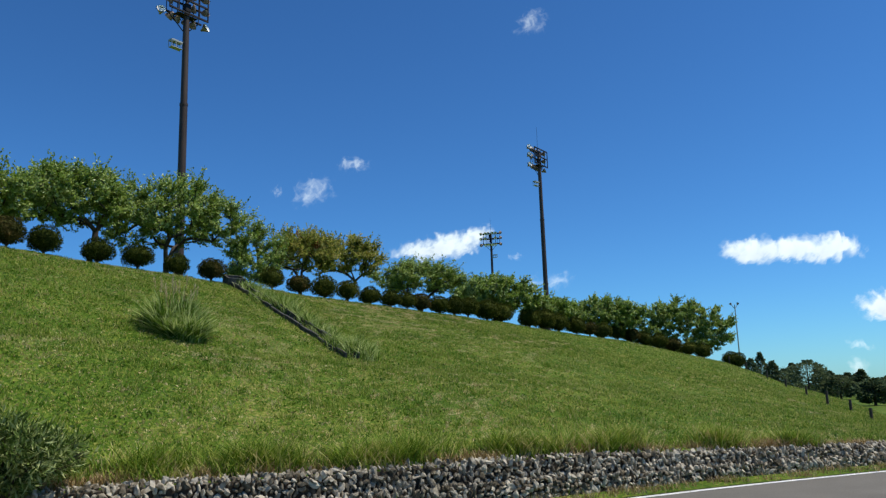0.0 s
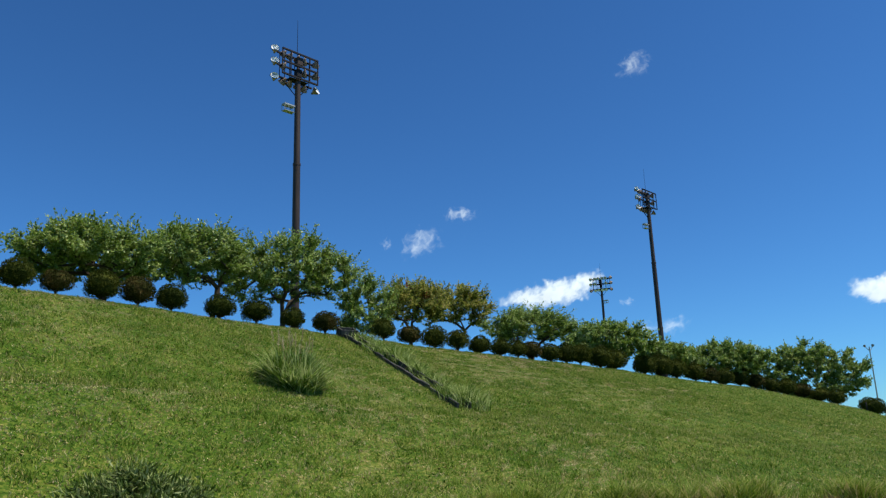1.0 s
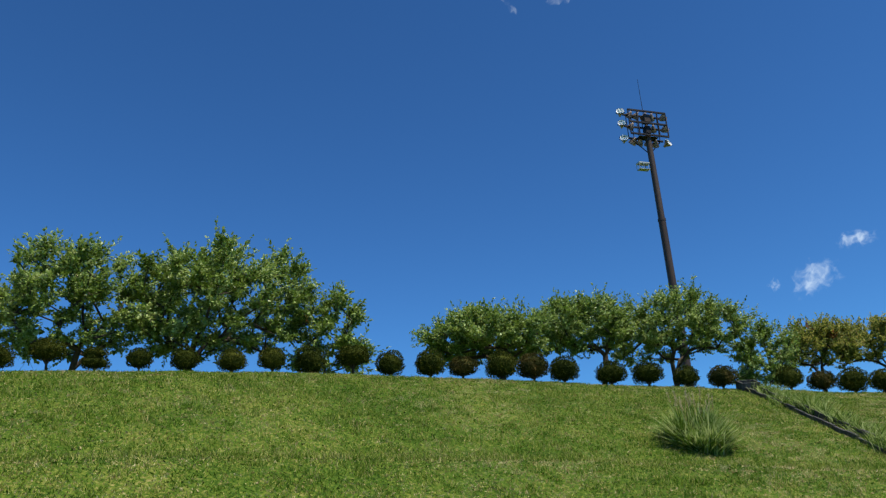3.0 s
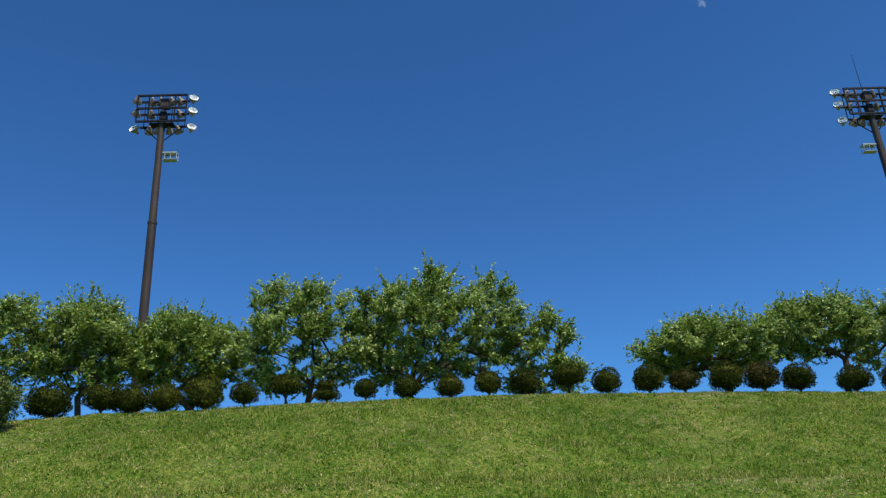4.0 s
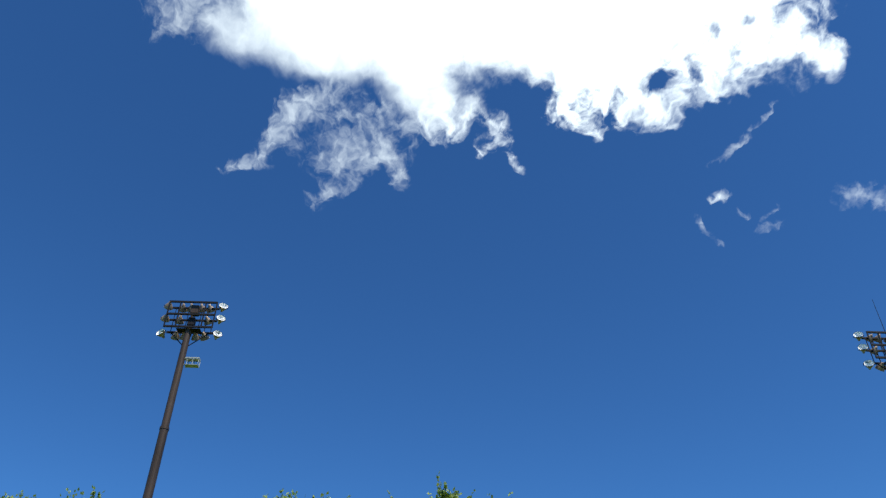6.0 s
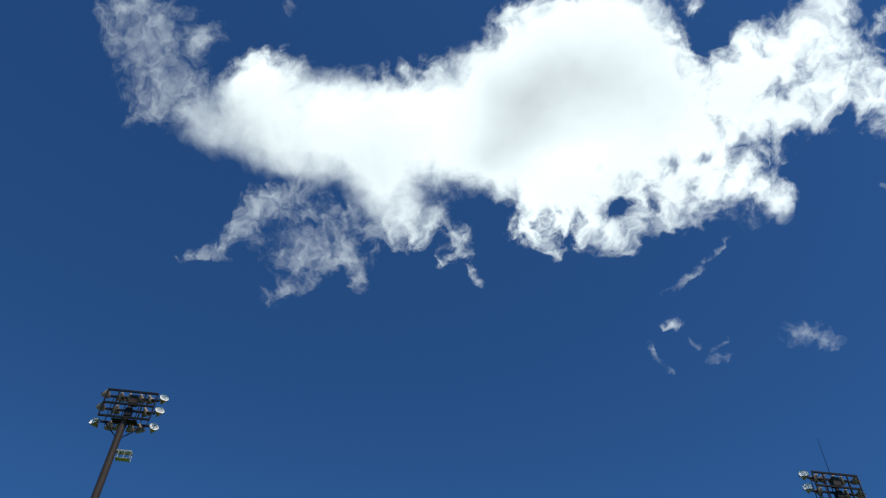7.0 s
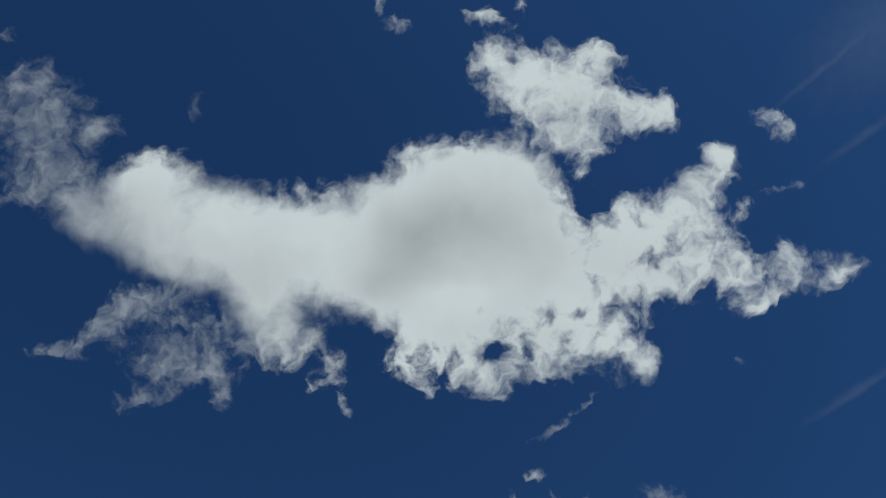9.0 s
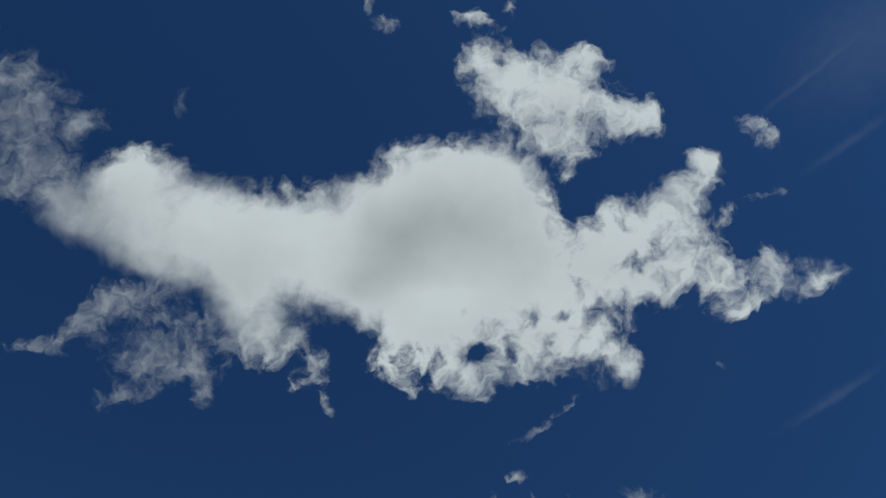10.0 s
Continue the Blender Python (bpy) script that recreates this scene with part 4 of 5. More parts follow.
cloud(0.00, 10.51, 1.76, [(-111, 106, 22, 12, 0, 0.65)], 47, "small thin white cloud", 90, fine=0.36, even=0.4, cover=0.5, crisp=0.9, glow_dim=0.30)
cloud(0.00, 10.51, 1.76, [(-210, 73, 10, 9, 0, 0.55)], 49, "small thin white cloud", 90, fine=0.36, even=0.4, cover=0.5, crisp=0.9, glow_dim=0.30)
cloud(0.00, 10.51, 1.76, [(111, 287, 27, 18, 10, 0.65)], 51, "small thin white cloud", 90, fine=0.36, even=0.4, cover=0.5, crisp=0.9, glow_dim=0.30)
cloud(0.00, 10.51, 1.76, [(548, -71, 34, 18, 0, 0.95), (585, -63, 35, 21, 0, 0.90)], 53, "white cumulus cloud low in the sky", 90, fine=0.36, even=0.4, cover=0.95, glow_dim=0.50)
cloud(0.00, 10.51, 1.76, [(525, -120, 24, 9, -10, 0.65)], 55, "small thin white cloud", 90, fine=0.36, even=0.4, cover=0.5, crisp=0.9, glow_dim=0.30)
cloud(0.00, 10.51, 1.76, [(523, -151, 17, 18, 0, 0.80)], 57, "small white cloud", 90, fine=0.36, even=0.4, cover=0.5, crisp=0.9, glow_dim=0.30)
cloud(0.00, 10.51, 1.76, [(143, -39, 25, 15, 10, 0.60), (111, -42, 18, 11, 0, 0.45)], 59, "small thin white cloud", 90, fine=0.36, even=0.4, cover=0.5, crisp=0.9, glow_dim=0.30)
cloud(0.00, 10.51, 1.76, [(91, -10, 12, 7, 0, 0.55)], 61, "small thin white cloud", 90, fine=0.36, even=0.4, cover=0.5, crisp=0.9, glow_dim=0.30)


# ---------------------------------------------------------------- gabion wall
def stone_mesh(seed):
    rng = np.random.default_rng(seed)
    rng0 = rng.uniform(0.5, 1.0, 2)
    bm = bmesh.new()
    bmesh.ops.create_icosphere(bm, subdivisions=1, radius=1)
    for v in bm.verts:
        v.co = Vector(np.array(v.co) * rng.uniform(0.65, 1.2) * np.array([1.05, rng0[0], rng0[1]]) + rng.normal(0, 0.13, 3))
    me = bpy.data.meshes.new("stone")
    bm.to_mesh(me)
    bm.free()
    me.materials.append(M_STONE)
    return me


STONES = [stone_mesh(200 + k) for k in range(14)]
STONE_V = [np.array([v.co[:] for v in s.vertices]) for s in STONES]
STONE_F = [np.array([p.vertices[:] for p in s.polygons]) for s in STONES]


def wall_path():
    a, t = offset_wall(0.0)
    seg = np.r_[0, np.cumsum(np.linalg.norm(np.diff(a, axis=0), axis=1))]
    return a, t, seg


def build_gabions():
    rng = np.random.default_rng(77)
    a, t, seg = wall_path()
    keep = (a[:, 0] > -7) & (a[:, 0] < 40)
    a, t, seg = a[keep], t[keep], seg[keep]
    az = np.degrees(np.arctan2(-a[:, 0], a[:, 1]))
    h = wall_h(az)
    nrm = np.stack([t[:, 1], -t[:, 0]], 1)  # towards the road
    wall = tagged(new("gabion_wall"), "low two-tier wall of grey gabion stones", "wall", kind="structure")
    # dark packing behind the stones
    rings = []
    for d, f in ((0.06, 0.0), (0.06, 0.46), (-0.04, 0.46), (-0.04, 0.93), (-0.5, 0.93), (-0.5, 0.0)):
        rings.append(np.c_[a + nrm * d, h * f])
    n = len(a)
    V = np.concatenate(rings)
    k = np.arange(n - 1)
    F = np.concatenate([np.stack([q * n + k, q * n + k + 1, (q + 1) % 6 * n + k + 1, (q + 1) % 6 * n + k], 1) for q in range(6)])
    part_np("packing", V, F, M_SOIL, wall)
    rows = [(0.10, 0.06), (0.10, 0.17), (0.10, 0.28), (0.10, 0.38), (0.09, 0.47), (0.03, 0.5), (-0.01, 0.57), (0.0, 0.67), (-0.01, 0.77), (0.0, 0.87), (-0.02, 0.96), (-0.11, 0.98), (-0.22, 0.98), (-0.33, 0.98)]
    near, RV, RF, N = 0, [], [], 0
    for d, f in rows:
        s = seg[0] + rng.uniform(0, 0.1)
        while s < seg[-1]:
            x, y = np.interp(s, seg, a[:, 0]), np.interp(s, seg, a[:, 1])
            hx = np.interp(s, seg, h)
            dx, dy = np.interp(s, seg, nrm[:, 0]), np.interp(s, seg, nrm[:, 1])
            big = rng.uniform(0.026, 0.06) * rng.uniform(0.8, 1.15)
            dd = d + rng.normal(0, 0.018)
            p = Vector((x + dx * dd, y + dy * dd, max(0.03, hx * f + rng.normal(0, 0.014))))
            q = rng.integers(0, 14)
            m = Matrix.LocRotScale(p, Euler(rng.uniform(0, 6.28, 3)), Vector((big * rng.uniform(0.95, 1.5), big, big * rng.uniform(0.7, 1.05))))
            if -1.3 < x < 0.5 and near < 300 and d > -0.1:
                ob = new("stone", STONES[q])
                ob.parent = wall
                ob.matrix_world = m
                near += 1
            else:
                RV.append(STONE_V[q] @ np.array(m.to_3x3()).T + np.array(p))
                RF.append(STONE_F[q] + N)
                N += len(STONE_V[q])
            s += big * rng.uniform(1.55, 2.0)
    tagged(part_np("stones", np.concatenate(RV), np.concatenate(RF), M_STONE, wall, "further grey stones"), kind="stuff")


# ---------------------------------------------------------------- grasses
def blades(base, height, width, lean, rng, steps=3, a=None):
    """Arching tapered blades: base places, heights, widths and sideways reach."""
    n = len(base)
    a = rng.uniform(0, 2 * np.pi, n) if a is None else a
    out = np.stack([np.cos(a), np.sin(a), np.zeros(n)], 1)
    side = np.stack([-np.sin(a), np.cos(a), np.zeros(n)], 1)
    tw = rng.uniform(-0.9, 0.9, n)[:, None]
    side = side * np.cos(tw) + out * np.sin(tw)
    height, width, lean = (np.broadcast_to(q, n)[:, None] for q in (height, width, lean))
    rows = []
    for s in range(steps):
        f = s / steps
        c = base + out * lean * f ** 1.7 + np.array([0, 0, 1.0]) * height * (f - 0.25 * (lean / (height + lean + 1e-6)) * f ** 2.5)
        w = width * (1 - 0.75 * f) / 2
        rows += [c - side * w, c + side * w]
    rows.append(base + out * lean + np.array([0, 0, 1.0]) * height * (1 - 0.25 * (lean / (height + lean + 1e-6))))
    V = np.stack(rows, 1).reshape(-1, 3)
    m = 2 * steps + 1
    o = (np.arange(n) * m)[:, None]
    F = []
    for s in range(steps - 1):
        F.append(o + np.array([[2 * s, 2 * s + 1, 2 * s + 3, 2 * s + 2]]))
    quads = np.concatenate(F).tolist() if F else []
    tri = (o + np.array([[2 * steps - 2, 2 * steps - 1, 2 * steps]])).tolist()
    return V, quads + tri


def slope_points(n, az0, az1, s0, s1, rng):
    az = rng.uniform(az0, az1, n * 4)
    s = rng.uniform(s0, s1, n * 4)
    rf, rc = foot_r(az) + 0.5, crest_r(az)
    r = rf + s * (rc - rf)
    w = r * (rc - rf)
    w = np.minimum(w, np.quantile(w, 0.75)) * np.where(r > 45, 0.5, 1.0)
    keep = rng.uniform(0, w.max(), n * 4) < w
    az, r = az[keep][:n], r[keep][:n]
    x, y = -r * np.sin(np.radians(az)), r * np.cos(np.radians(az))
    return np.stack([x, y, ground_z(x, y) - 0.01], 1), r


def dryness(p):
    """Dry patches, drawn out along the mower's rows across the slope."""
    az, r = np.degrees(np.arctan2(-p[:, 0], p[:, 1])), np.hypot(p[:, 0], p[:, 1])
    u = (r - foot_r(az)) / (crest_r(az) - foot_r(az)) * 12
    v = az * 0.42
    far = np.clip((4 - az) / 14, 0, 1) * np.clip(u / 3, 0.3, 1)
    return fbm(v * 1.7, u * 2.6, 21, 4, 0.65) + 0.4 * fbm(v * 0.25, u * 0.35, 27, 2) + 0.4 * fbm(v * 5, u * 7, 29, 2) - 0.25 * far


def build_grass():
    rng = np.random.default_rng(5)
    p, r = slope_points(700000, -33, 92, 0.0, 1.01, rng)
    az = np.degrees(np.arctan2(-p[:, 0], p[:, 1]))
    seen = (az < 36) | ((r - foot_r(az)) / (crest_r(az) - foot_r(az)) > 0.16)
    p, r = p[seen], r[seen]
    dry = dryness(p) + 0.09 * rng.normal(size=len(p))
    straw = (dry > 0.15).astype(int)
    patch = fbm(p[:, 0] * 0.9, p[:, 1] * 0.9, 9, 3)
    patch = np.clip(patch, 0, 1) + 1.3 * np.clip(fbm(p[:, 0] * 2.6, p[:, 1] * 2.6, 12, 2) + 0.05, 0, 1)
    tall = 0.02 + 0.035 * rng.random(len(p)) + 0.06 * patch * np.clip(1 - 2.2 * np.clip(dry, 0, 1), 0.15, 1) + np.where(r > 35, 0.03, 0)
    V, F = blades(p, tall, np.where(r > 35, 0.035, 0.02) * rng.uniform(0.7, 1.3, len(p)), tall * rng.uniform(0.4, 1.6, len(p)), rng, 1)
    tagged(part_np("grass", V, F, [M_BLADE, M_THATCH], index=straw), "short mown grass with dry blades on the slope", "grass", kind="stuff")
    # unmown tufts, and a lush line along the bench
    c, r = slope_points(7000, -30, 90, 0.02, 0.98, rng)
    c = c[dryness(c) < 0.06]
    az = rng.uniform(-14, 92, 700)
    rr = foot_r(az) + 0.5 + (bench_s(az) + rng.normal(0.02, 0.018, 700)) * (crest_r(az) - foot_r(az) - 0.5)
    c = np.concatenate([c, np.stack([-rr * np.sin(np.radians(az)), rr * np.cos(np.radians(az)), 0 * rr], 1)])
    b = np.repeat(c, 26, 0) + rng.normal(0, 0.09, (len(c) * 26, 3)) * [1, 1, 0]
    b[:, 2] = ground_z(b[:, 0], b[:, 1]) - 0.01
    hh = np.repeat(rng.uniform(0.05, 0.15, len(c)), 26) * rng.uniform(0.6, 1.2, len(b))
    V, F = blades(b, hh, 0.014, hh * rng.uniform(0.2, 0.8, len(b)), rng, 2)
    p, r = slope_points(90000, -32, 92, 0.0, 1.0, rng)
    green = dryness(p) < 0.15
    p, r = p[green], r[green]
    lv, lf = leaves(p + [0, 0, 0.02], rng.normal(0, 1, (len(p), 3)) * [1, 1, 0.35], rng.uniform(0.03, 0.08, len(p)) * np.where(r > 35, 1.6, 1), rng.uniform(0.02, 0.045, len(p)), rng)
    tagged(part_np("ground_herbs", lv, lf, M_HERB), "low broad-leaved herbs and thatch among the grass", "grass", kind="stuff")
    tagged(part_np("grass_tufts", V, F, M_TALL), "scattered longer green tufts in the mown grass", "grass", kind="stuff")


def foot_growth():
    """Long grass that hangs over the wall's top, dry straw between, and the thin verge below."""
    rng = np.random.default_rng(15)
    V, F, N = [], [], 0
    SV, SF, SN = [], [], 0
    for k in range(330):
        az = rng.uniform(-31, 31)
        clump = 0.5 + 0.5 * math.sin(az * 0.9) * math.sin(az * 0.37 + 1)
        r = float(foot_r(az)) + rng.uniform(0.42, 1.15)
        x, y = -r * math.sin(radians(az)), r * math.cos(radians(az))
        z = float(ground_z(x, y))
        n = int(26 + 40 * clump)
        b = np.array([x, y, z - 0.02]) + rng.normal(0, 0.10, (n, 3)) * [1, 1, 0]
        hh = rng.uniform(0.08, 0.2 + 0.2 * clump, n)
        dry = rng.random() < 0.66
        if dry:  # straw hangs along the very edge of the wall
            r2 = float(foot_r(az)) + rng.uniform(0.36, 0.75)
            b[:, :2] *= r2 / r
            b[:, 2] = ground_z(b[:, 0], b[:, 1]) - 0.02
        v, f = blades(b, hh * (0.7 if dry else 1), 0.022, hh * rng.uniform(0.2, 0.9, n), rng, 3)
        if dry:
            SV.append(v), SF.extend([[i + SN for i in q] for q in f])
            SN += len(v)
        else:
            V.append(v), F.extend([[i + N for i in q] for q in f])
            N += len(v)
    for k in range(75):
        az = float(rng.choice((20.2, 18.8, 13.5, 12.0, 6.0, 3.4, 1.8, -3.4, -4.6, -5.8, -8.8, -12.0, -18.5, -23.0))) + rng.normal(0, 0.6)
        r = float(foot_r(az)) + rng.uniform(0.5, 0.95)
        x, y = -r * math.sin(radians(az)), r * math.cos(radians(az))
        n = 150
        b = np.array([x, y, 0]) + rng.normal(0, 0.15, (n, 3)) * [1, 1, 0]
        b[:, 2] = ground_z(b[:, 0], b[:, 1]) - 0.02
        hh = rng.uniform(0.15, rng.uniform(0.35, 0.62), n)
        v, f = blades(b, hh, 0.02, hh * rng.uniform(0.4, 1.3, n), rng, 3)
        V.append(v), F.extend([[i + N for i in q] for q in f])
        N += len(v)
    a, t = offset_wall(0.3)
    for k in range(420):
        i = rng.integers(0, len(a) - 1)
        if not -6 < a[i, 0] < 40:
            continue
        q = a[i] + (a[i + 1] - a[i]) * rng.random()
        d = rng.uniform(-0.08, 0.36)
        n = 20
        b = np.array([q[0] + t[i, 1] * d, q[1] - t[i, 0] * d, 0.0]) + rng.normal(0, 0.09, (n, 3)) * [1, 1, 0]
        hh = rng.uniform(0.04, 0.17, n)
        v, f = blades(b, hh, 0.014, hh * rng.uniform(0.3, 1.0, n), rng, 2)
        if rng.random() < 0.85:
            SV.append(v), SF.extend([[j + SN for j in w] for w in f])
            SN += len(v)
        else:
            V.append(v), F.extend([[j + N for j in w] for w in f])
            N += len(v)
    tagged(part_np("tall_grass", np.concatenate(V), F, M_TALL), "long unmown green grass above the stone wall", "grass", kind="stuff")
    tagged(part_np("dry_grass", np.concatenate(SV), SF, M_STRAW), "dry straw-coloured grass along the stone wall", "grass", kind="stuff")


def grass_clump(az, el, width, height, label, n=1000, plumes=14, mat=None, seed=1, at=None):
    rng = np.random.default_rng(seed)
    base = at if at is not None else on_slope(az, el)
    ob = empty("grass_clump", Matrix.Translation(base), label, "grass")
    ang, rad = rng.uniform(0, 6.28, n), np.sqrt(rng.random(n)) * width * 0.40
    b = np.stack([rad * np.cos(ang), rad * np.sin(ang), np.zeros(n)], 1)
    gz = ground_z(b[:, 0] + base.x, b[:, 1] + base.y) - base.z
    b[:, 2] = gz - 0.03
    hh = height * rng.uniform(0.35, 1.1, n) * (1 - 0.38 * (rad / (width * 0.4)) ** 2) * (1 + 0.2 * np.sin(3 * ang + seed))
    V, F = blades(b, hh, rng.uniform(0.03, 0.055, n), width * (0.2 + 0.2 * rad / (width * 0.36)) * rng.uniform(0.3, 1.5, n), rng, 4, ang + rng.normal(0, 1.1, n))
    part_np("foliage", V, F, mat or M_PAMPAS, ob)
    if plumes:
        b = b[:plumes] * [0.8, 0.8, 1]
        stems = [(p, p + np.array([rng.normal(0, 0.2), rng.normal(0, 0.2), height * rng.uniform(1.0, 1.35)]), 0.006, 0.004) for p in b]
        tv, tf = tubes(stems, 4)
        part_np("stalk_cluster", tv, tf, M_STRAW, ob)
        for s in stems:
            q = 50
            f = rng.uniform(0.78, 1.03, q)[:, None]
            at2 = s[0] + (s[1] - s[0]) * f
            lv, lf = leaves(at2, (s[1] - s[0]) * 0.6 + rng.normal(0, 0.3, (q, 3)), rng.uniform(0.04, 0.09, q), 0.012, rng)
            part_np("plume", lv, lf, M_PLUME, ob, "pale feathery seed head")
    return ob


def leafy_shrub(base, width, height, seed, label, mat, leaf=(0.07, 0.028), n=60, name="shrub"):
    """A loose shrub: stems fanning up from the base with leaves along them."""
    rng = np.random.default_rng(seed)
    ob = empty(name, Matrix.Translation(base), label, "shrub")
    seg, at, way = [], [], []
    for k in range(n):
        a, o = rng.uniform(0, 6.28), rng.random() ** 0.6
        tip = np.array([math.cos(a) * o * width / 2, math.sin(a) * o * width / 2, height * (1 - 0.45 * o * o) * rng.uniform(0.65, 1.05)])
        mid = tip * [0.45, 0.45, 0.55] + rng.normal(0, 0.04, 3)
        root = np.array([math.cos(a), math.sin(a), 0]) * 0.08 * width
        seg += [(root + [0, 0, -0.08], mid, 0.013, 0.009), (mid, tip, 0.009, 0.003)]
        for p0, p1, m in ((root + (mid - root) * 0.35, mid, 26), (mid, tip, 62)):
            f = rng.random(m)[:, None]
            at.append(p0 + (p1 - p0) * f + rng.normal(0, 0.055, (m, 3)))
            way.append((p1 - p0) / np.linalg.norm(p1 - p0) * 0.6 + rng.normal(0, 0.6, (m, 3)))
    at, way = np.concatenate(at), np.concatenate(way)
    lv, lf = leaves(at, way, rng.uniform(0.7, 1.3, len(at)) * leaf[0], rng.uniform(0.8, 1.2, len(at)) * leaf[1], rng)
    tv, tf = tubes(seg, 5)
    part_np("branchwork", tv, tf, M_BARK, ob)
    part_np("foliage", lv, lf, mat, ob)
    return ob


# ---------------------------------------------------------------- drain down the slope
def drainage_channel():
    top, low = on_slope(14.75, 8.25), on_slope(6.4, 2.7)
    top.z, low.z = top.z + 0.02, low.z + 0.02
    L = (low - top).length
    d = (low - top).normalized()
    side = d.cross(Vector((0, 0, 1))).normalized()
    up = side.cross(d)
    ob = empty("drainage_channel", Matrix.Translation(top), "dark weathered concrete drainage channel running down the slope", "drain")
    n = int(L / 0.62)
    for k in range(n):
        bm = bmesh.new()
        c = d * ((k + 0.5) * L / n)
        g = float(ground_z(top.x + c.x, top.y + c.y)) - top.z - c.z
        turn = Matrix((side, d, up)).transposed().to_4x4()
        ln = L / n - 0.015
        hgt = 0.25 + 0.02 * math.sin(k * 2.3)
        for sx in (-1, 1):
            box(bm, (0.06, ln, hgt), c + side * sx * 0.2 + up * (g + 0.03), turn)
        box(bm, (0.36, ln, 0.06), c + up * (g - 0.1), turn)
        part("channel_segment", bm, M_CONCRETE, ob)
    bm = bmesh.new()
    for sx, sy, w, l in ((-0.3, 0, 0.07, 0.66), (0.3, 0, 0.07, 0.66), (0, -0.3, 0.54, 0.07), (0, 0.3, 0.54, 0.07)):
        box(bm, (w, l, 0.46), side * sx + d * sy + Vector((0, 0, 0.1)), Matrix((side, d, up)).transposed().to_4x4())
    part("catch_basin", bm, M_CONCRETE, ob, "dark concrete catch basin")
    rng = np.random.default_rng(33)
    V, F, N = [], [], 0
    right = side if (side.x > 0) else -side
    for k in range(230):
        f = rng.random()
        c = top + d * (f * (L + 0.5)) + right * (rng.uniform(0.22, 0.7) if rng.random() < 0.9 else rng.uniform(-0.3, 0.2))
        if math.sin(f * 23) + math.sin(f * 57) < -0.4:
            continue
        n = 34
        b = np.array([c.x, c.y, 0]) + rng.normal(0, 0.10, (n, 3)) * [1, 1, 0]
        b[:, 2] = ground_z(b[:, 0], b[:, 1]) - 0.02
        big = 0.68 if (0.35 < f < 0.6 or f > 0.85) else 0.46
        hh = rng.uniform(0.12, big, n)
        v, fc = blades(b, hh, 0.03, hh * rng.uniform(0.5, 1.3, n), rng, 3)
        V.append(v), F.extend([[i + N for i in q] for q in fc])
        N += len(v)
    tagged(part_np("channel_grass", np.concatenate(V), F, M_PAMPAS), "long grey-green grass growing beside the drain", "grass", kind="stuff")


# ---------------------------------------------------------------- timber stairs
def timber_stairs():
    top, low = on_slope(82.0, 10.0), on_slope(84.5, 7.7)
    low = low + (low - top) * 0.7
    side = Vector((0.5, 0.86, 0)) * 0.5
    top, low = top - side, low - side
    top.z, low.z = float(ground_z(top.x, top.y)), float(ground_z(low.x, low.y))
    top = top + (top - low) * 0.06
    d = Vector((top.x - low.x, top.y - low.y, 0))
    run = d.length
    d.normalize()
    s = Vector((d.y, -d.x, 0))
    ob = empty("timber_stairs", Matrix.Translation(low), "weathered timber steps with low side rails on the slope", "stairs")
    rise = top.z - low.z
    n = max(9, int(rise / 0.15))
    turn = Matrix((s, d, Vector((0, 0, 1)))).transposed().to_4x4()
    for k in range(n):
        c = d * (run * k / n)
        c.z = float(ground_z(low.x + c.x, low.y + c.y)) - low.z + 0.08
        part("riser", box(bmesh.new(), (0.86, 0.09, 0.16), c, turn, 0.015), M_TIMBER, ob)
        part("tread", box(bmesh.new(), (0.84, run / n - 0.06, 0.06), c + d * (run / n / 2) + Vector((0, 0, 0.05)), turn), M_SOIL, ob, "trodden earth tread")
    pit = (top - low).normalized()
    for sx in (-1, 1):
        bm = bmesh.new()
        pts = [(top - low) * (j / 8) + s * sx * 0.46 for j in range(9)]
        for p in pts:
            p.z = float(ground_z(low.x + p.x, low.y + p.y)) - low.z + 0.06
        for a, b in zip(pts[:-1], pts[1:]):
            rod(bm, a, b, 0.05, None, 8)
        part("stringer", bm, M_TIMBER, ob)
        m = 3 if sx > 0 else 0
        for k in range(m):
            f = (k + 0.35) / m
            p = (top - low) * f + s * sx * 0.52
            p.z = float(ground_z(low.x + p.x, low.y + p.y)) - low.z
            part("post", rod(bmesh.new(), p + Vector((0, 0, -0.2)), p + Vector((0, 0, 0.5)), 0.055, 0.05, 8), M_TIMBER, ob)
            if k < m - 1:
                q = (top - low) * ((k + 1.35) / m) + s * sx * 0.52
                q.z = float(ground_z(low.x + q.x, low.y + q.y)) - low.z
                bm = bmesh.new()
                pts = [p.lerp(q, j / 6) + Vector((0, 0, 0.42 - 0.5 * (j / 6) * (1 - j / 6))) for j in range(7)]
                for a, b in zip(pts[:-1], pts[1:]):
                    rod(bm, a, b, 0.018, None, 5)
                part("rope", bm, M_ROPE, ob, "sagging rope rail")
    return low, top, s


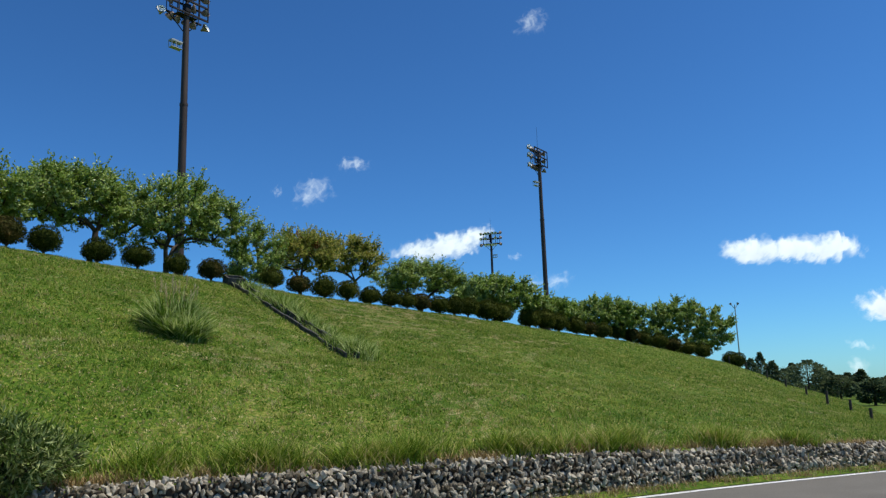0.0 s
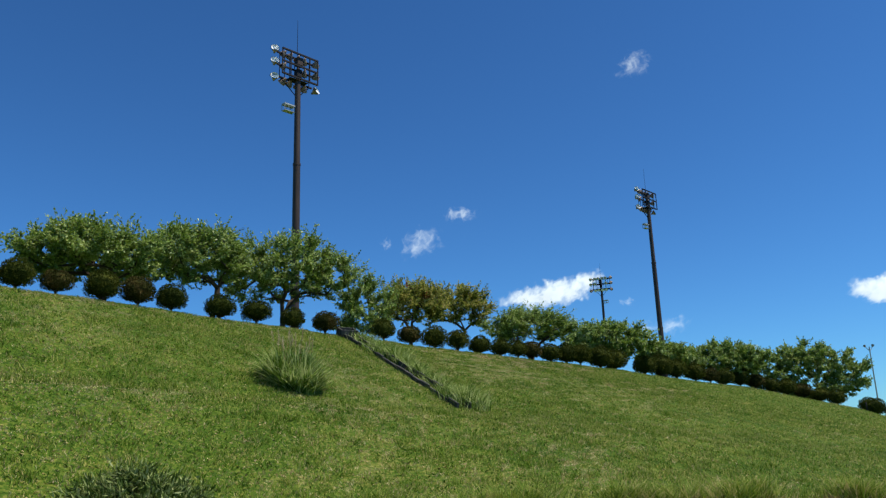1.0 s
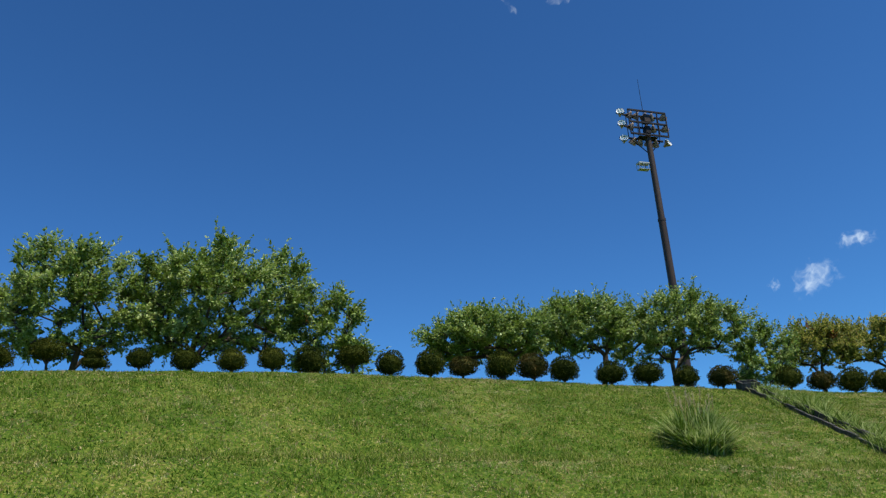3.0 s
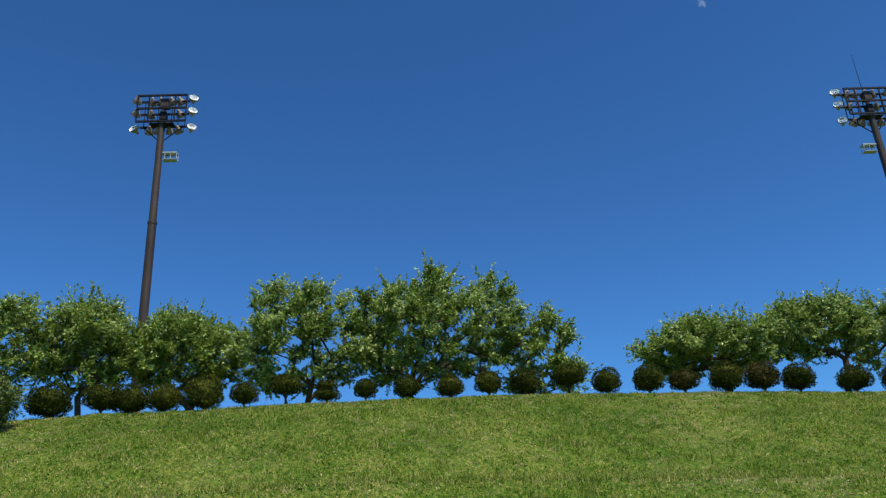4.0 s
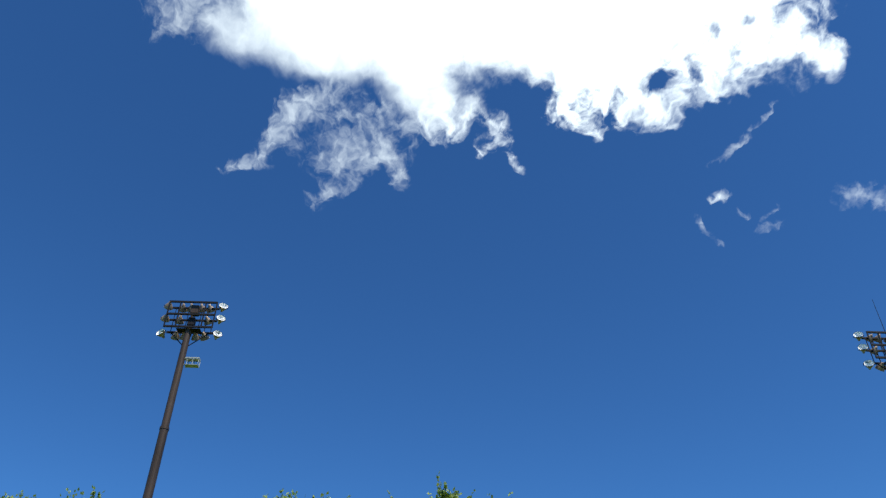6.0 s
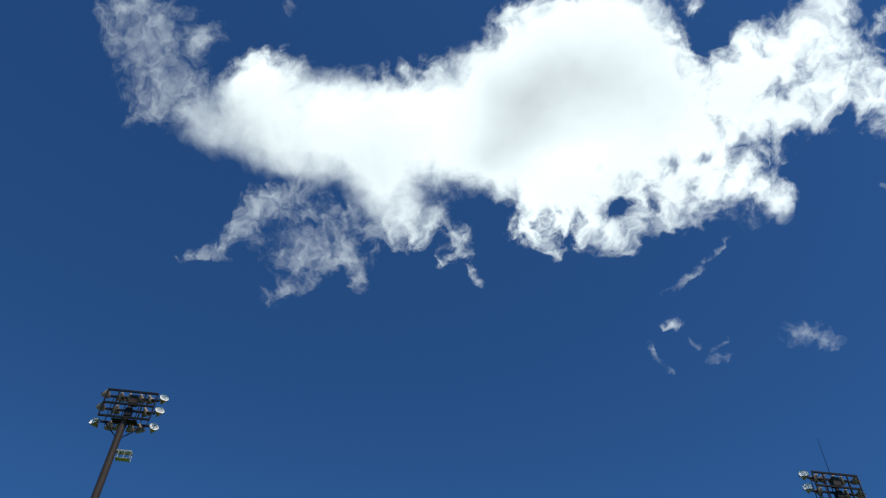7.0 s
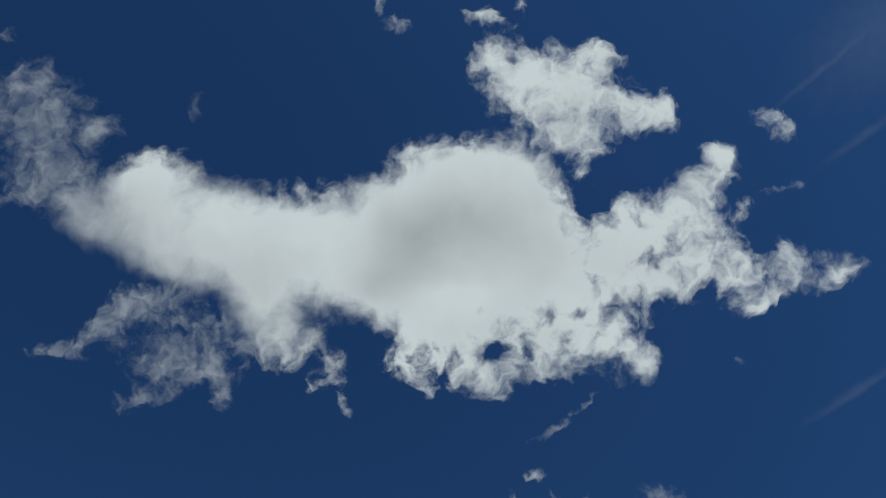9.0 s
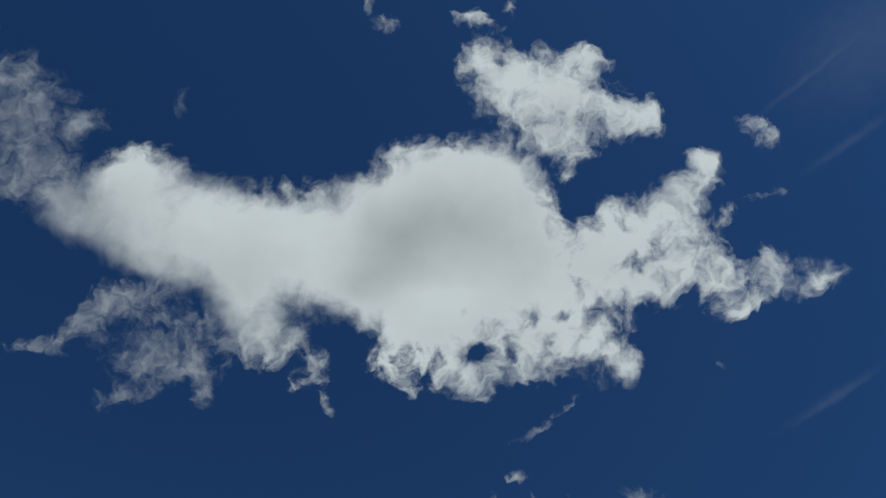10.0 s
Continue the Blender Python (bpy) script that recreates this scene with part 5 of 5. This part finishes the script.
# ---------------------------------------------------------------- fence posts, far trees, far lamp
def fence_posts():
    bearings = [(-19.86, 1.9), (-20.89, 1.35), (-22.13, 0.66), (-23.24, 0.06), (-24.41, -0.5), (-25.57, -1.15), (-26.89, -1.55), (-27.97, -2.1), (-29.3, -2.6)]
    for k, (az, el) in enumerate(bearings):
        p = on_slope(az, el - 0.25)
        r = math.hypot(p.x, p.y)
        hgt = r * math.radians((0.55, 0.5, 0.55, 0.55, 0.62, 0.9, 0.75, 0.72, 0.7)[k])
        bm = bmesh.new()
        rod(bm, (0, 0, -0.3), (0.01 * (k % 3 - 1), 0, hgt), 0.06, 0.055, 8)
        ob = part("fence_post", bm, M_POST, None)
        ob.matrix_world = Matrix.Translation(p)
        tagged(ob, "short dark timber post on the falling ridge", "post", "fence posts on the ridge")


def far_tree(az, r, top_el, wide, seed, pointed):
    rng = np.random.default_rng(seed)
    x, y = -r * math.sin(radians(az)), r * math.cos(radians(az))
    z0 = float(ground_z(x, y))
    height = EYE + r * math.tan(radians(top_el)) - z0
    ob = empty("far_tree", Matrix.Translation((x, y, z0)), "dark green conifer in the distance" if pointed else "dark rounded broadleaf tree in the distance", "tree", "trees in the distance")
    tv, tf = tubes([((0, 0, -0.3), (0, 0, height * 0.6), 0.22, 0.12), ((0, 0, height * 0.6), (0, 0, height * 0.95), 0.12, 0.03)] +
                   [((0, 0, height * f), (wide * 0.3 * math.cos(7 * f * 9), wide * 0.3 * math.sin(7 * f * 9), height * (f + 0.06)), 0.07, 0.02) for f in np.linspace(0.25, 0.85, 9)], 6)
    part_np("trunk", tv, tf, M_BARK, ob)
    n = 2600
    f = rng.random(n) ** 0.8
    a = rng.uniform(0, 6.28, n)
    if pointed:
        prof = (1 - f) ** 0.8 * (0.75 + 0.25 * np.sin(f * 40 + a * 2))
    else:
        prof = np.sqrt(np.clip(1 - (2 * f - 0.9) ** 2, 0.02, 1)) * (0.85 + 0.2 * np.sin(3 * a + 9 * f))
    q = np.sqrt(rng.uniform(0.25, 1, n)) * prof * wide / 2
    p = np.stack([q * np.cos(a), q * np.sin(a), height * (0.1 + 0.9 * f)], 1)
    lv, lf = leaves(p, np.stack([np.cos(a), np.sin(a), rng.normal(0.1, 0.4, n)], 1), rng.uniform(0.3, 0.7, n), rng.uniform(0.2, 0.4, n), rng)
    part_np("crown", lv, lf, M_PINE, ob)


def street_lamp():
    p = at_bearing(-20.55, 98.0)
    hgt = EYE + 98 * math.tan(radians(5.45)) - p.z
    ob = empty("street_lamp", Matrix.Translation(p), "slender grey pole with two lamp heads", "lamp")
    part("pole", rod(bmesh.new(), (0, 0, -0.2), (0, 0, hgt), 0.10, 0.06, 10), M_GALV, ob)
    for sx in (-1, 1):
        part("arm", rod(bmesh.new(), (0, 0, hgt - 0.5), (sx * 0.4, 0.1, hgt + 0.05), 0.04, 0.035, 6), M_GALV, ob)
        bm = bmesh.new()
        rod(bm, (sx * 0.36, 0.1, hgt), (sx * 0.46, 0.15, hgt + 0.2), 0.09, 0.16, 8)
        part("lamp_head", bm, M_ALU, ob)


low, top, across = timber_stairs()
drainage_channel()
grass_clump(18.4, 4.75, 1.45, 1.0, "large grey-green pampas grass clump with pale plumes on the slope", 2600, 15, None, 3)
leafy_shrub(on_slope(81.2, 9.65), 1.2, 1.45, 5, "leafy young green shrub beside the timber steps", M_SHRUB, (0.09, 0.04), 56)
_b = at_bearing(28.6, 10.3)
leafy_shrub(_b, 1.85, 0.87, 9, "dense grey-green shrub growing over the stone wall", M_WILLOW, (0.12, 0.024), 260)
_rng = np.random.default_rng(4)
for k in range(9):
    f = _rng.random()
    c = low.lerp(top, f) - across * _rng.uniform(1.1, 2.6)
    c.z = float(ground_z(c.x, c.y))
    grass_clump(0, 0, _rng.uniform(0.7, 1.1), _rng.uniform(0.5, 0.8), "tall wild green grass beside the timber steps", 420, 0, M_TALL, 60 + k, at=c)
fence_posts()
street_lamp()
FAR = [(-21.2, 1.75, 9, 1), (-21.8, 2.15, 8, 1), (-22.5, 1.5, 8, 1), (-23.2, 1.0, 7, 0), (-23.7, 1.35, 9, 1), (-24.6, 1.5, 10, 0), (-25.3, 1.1, 8, 1), (-25.9, 0.75, 8, 1), (-26.4, 0.45, 8, 0),
       (-26.9, 0.6, 8, 1), (-27.4, 0.5, 7, 1), (-27.7, 0.75, 6, 1), (-29.2, 0.3, 9, 0), (-30.2, 0.6, 9, 1)]
for k, (az, el, wide, pointed) in enumerate(FAR):
    far_tree(az, 190 + 25 * math.sin(k * 2.1), el, wide, 300 + k, pointed)
far_tree(-28.3, 120, 0.15, 5.2, 340, 0)
build_gabions()
foot_growth()
build_grass()
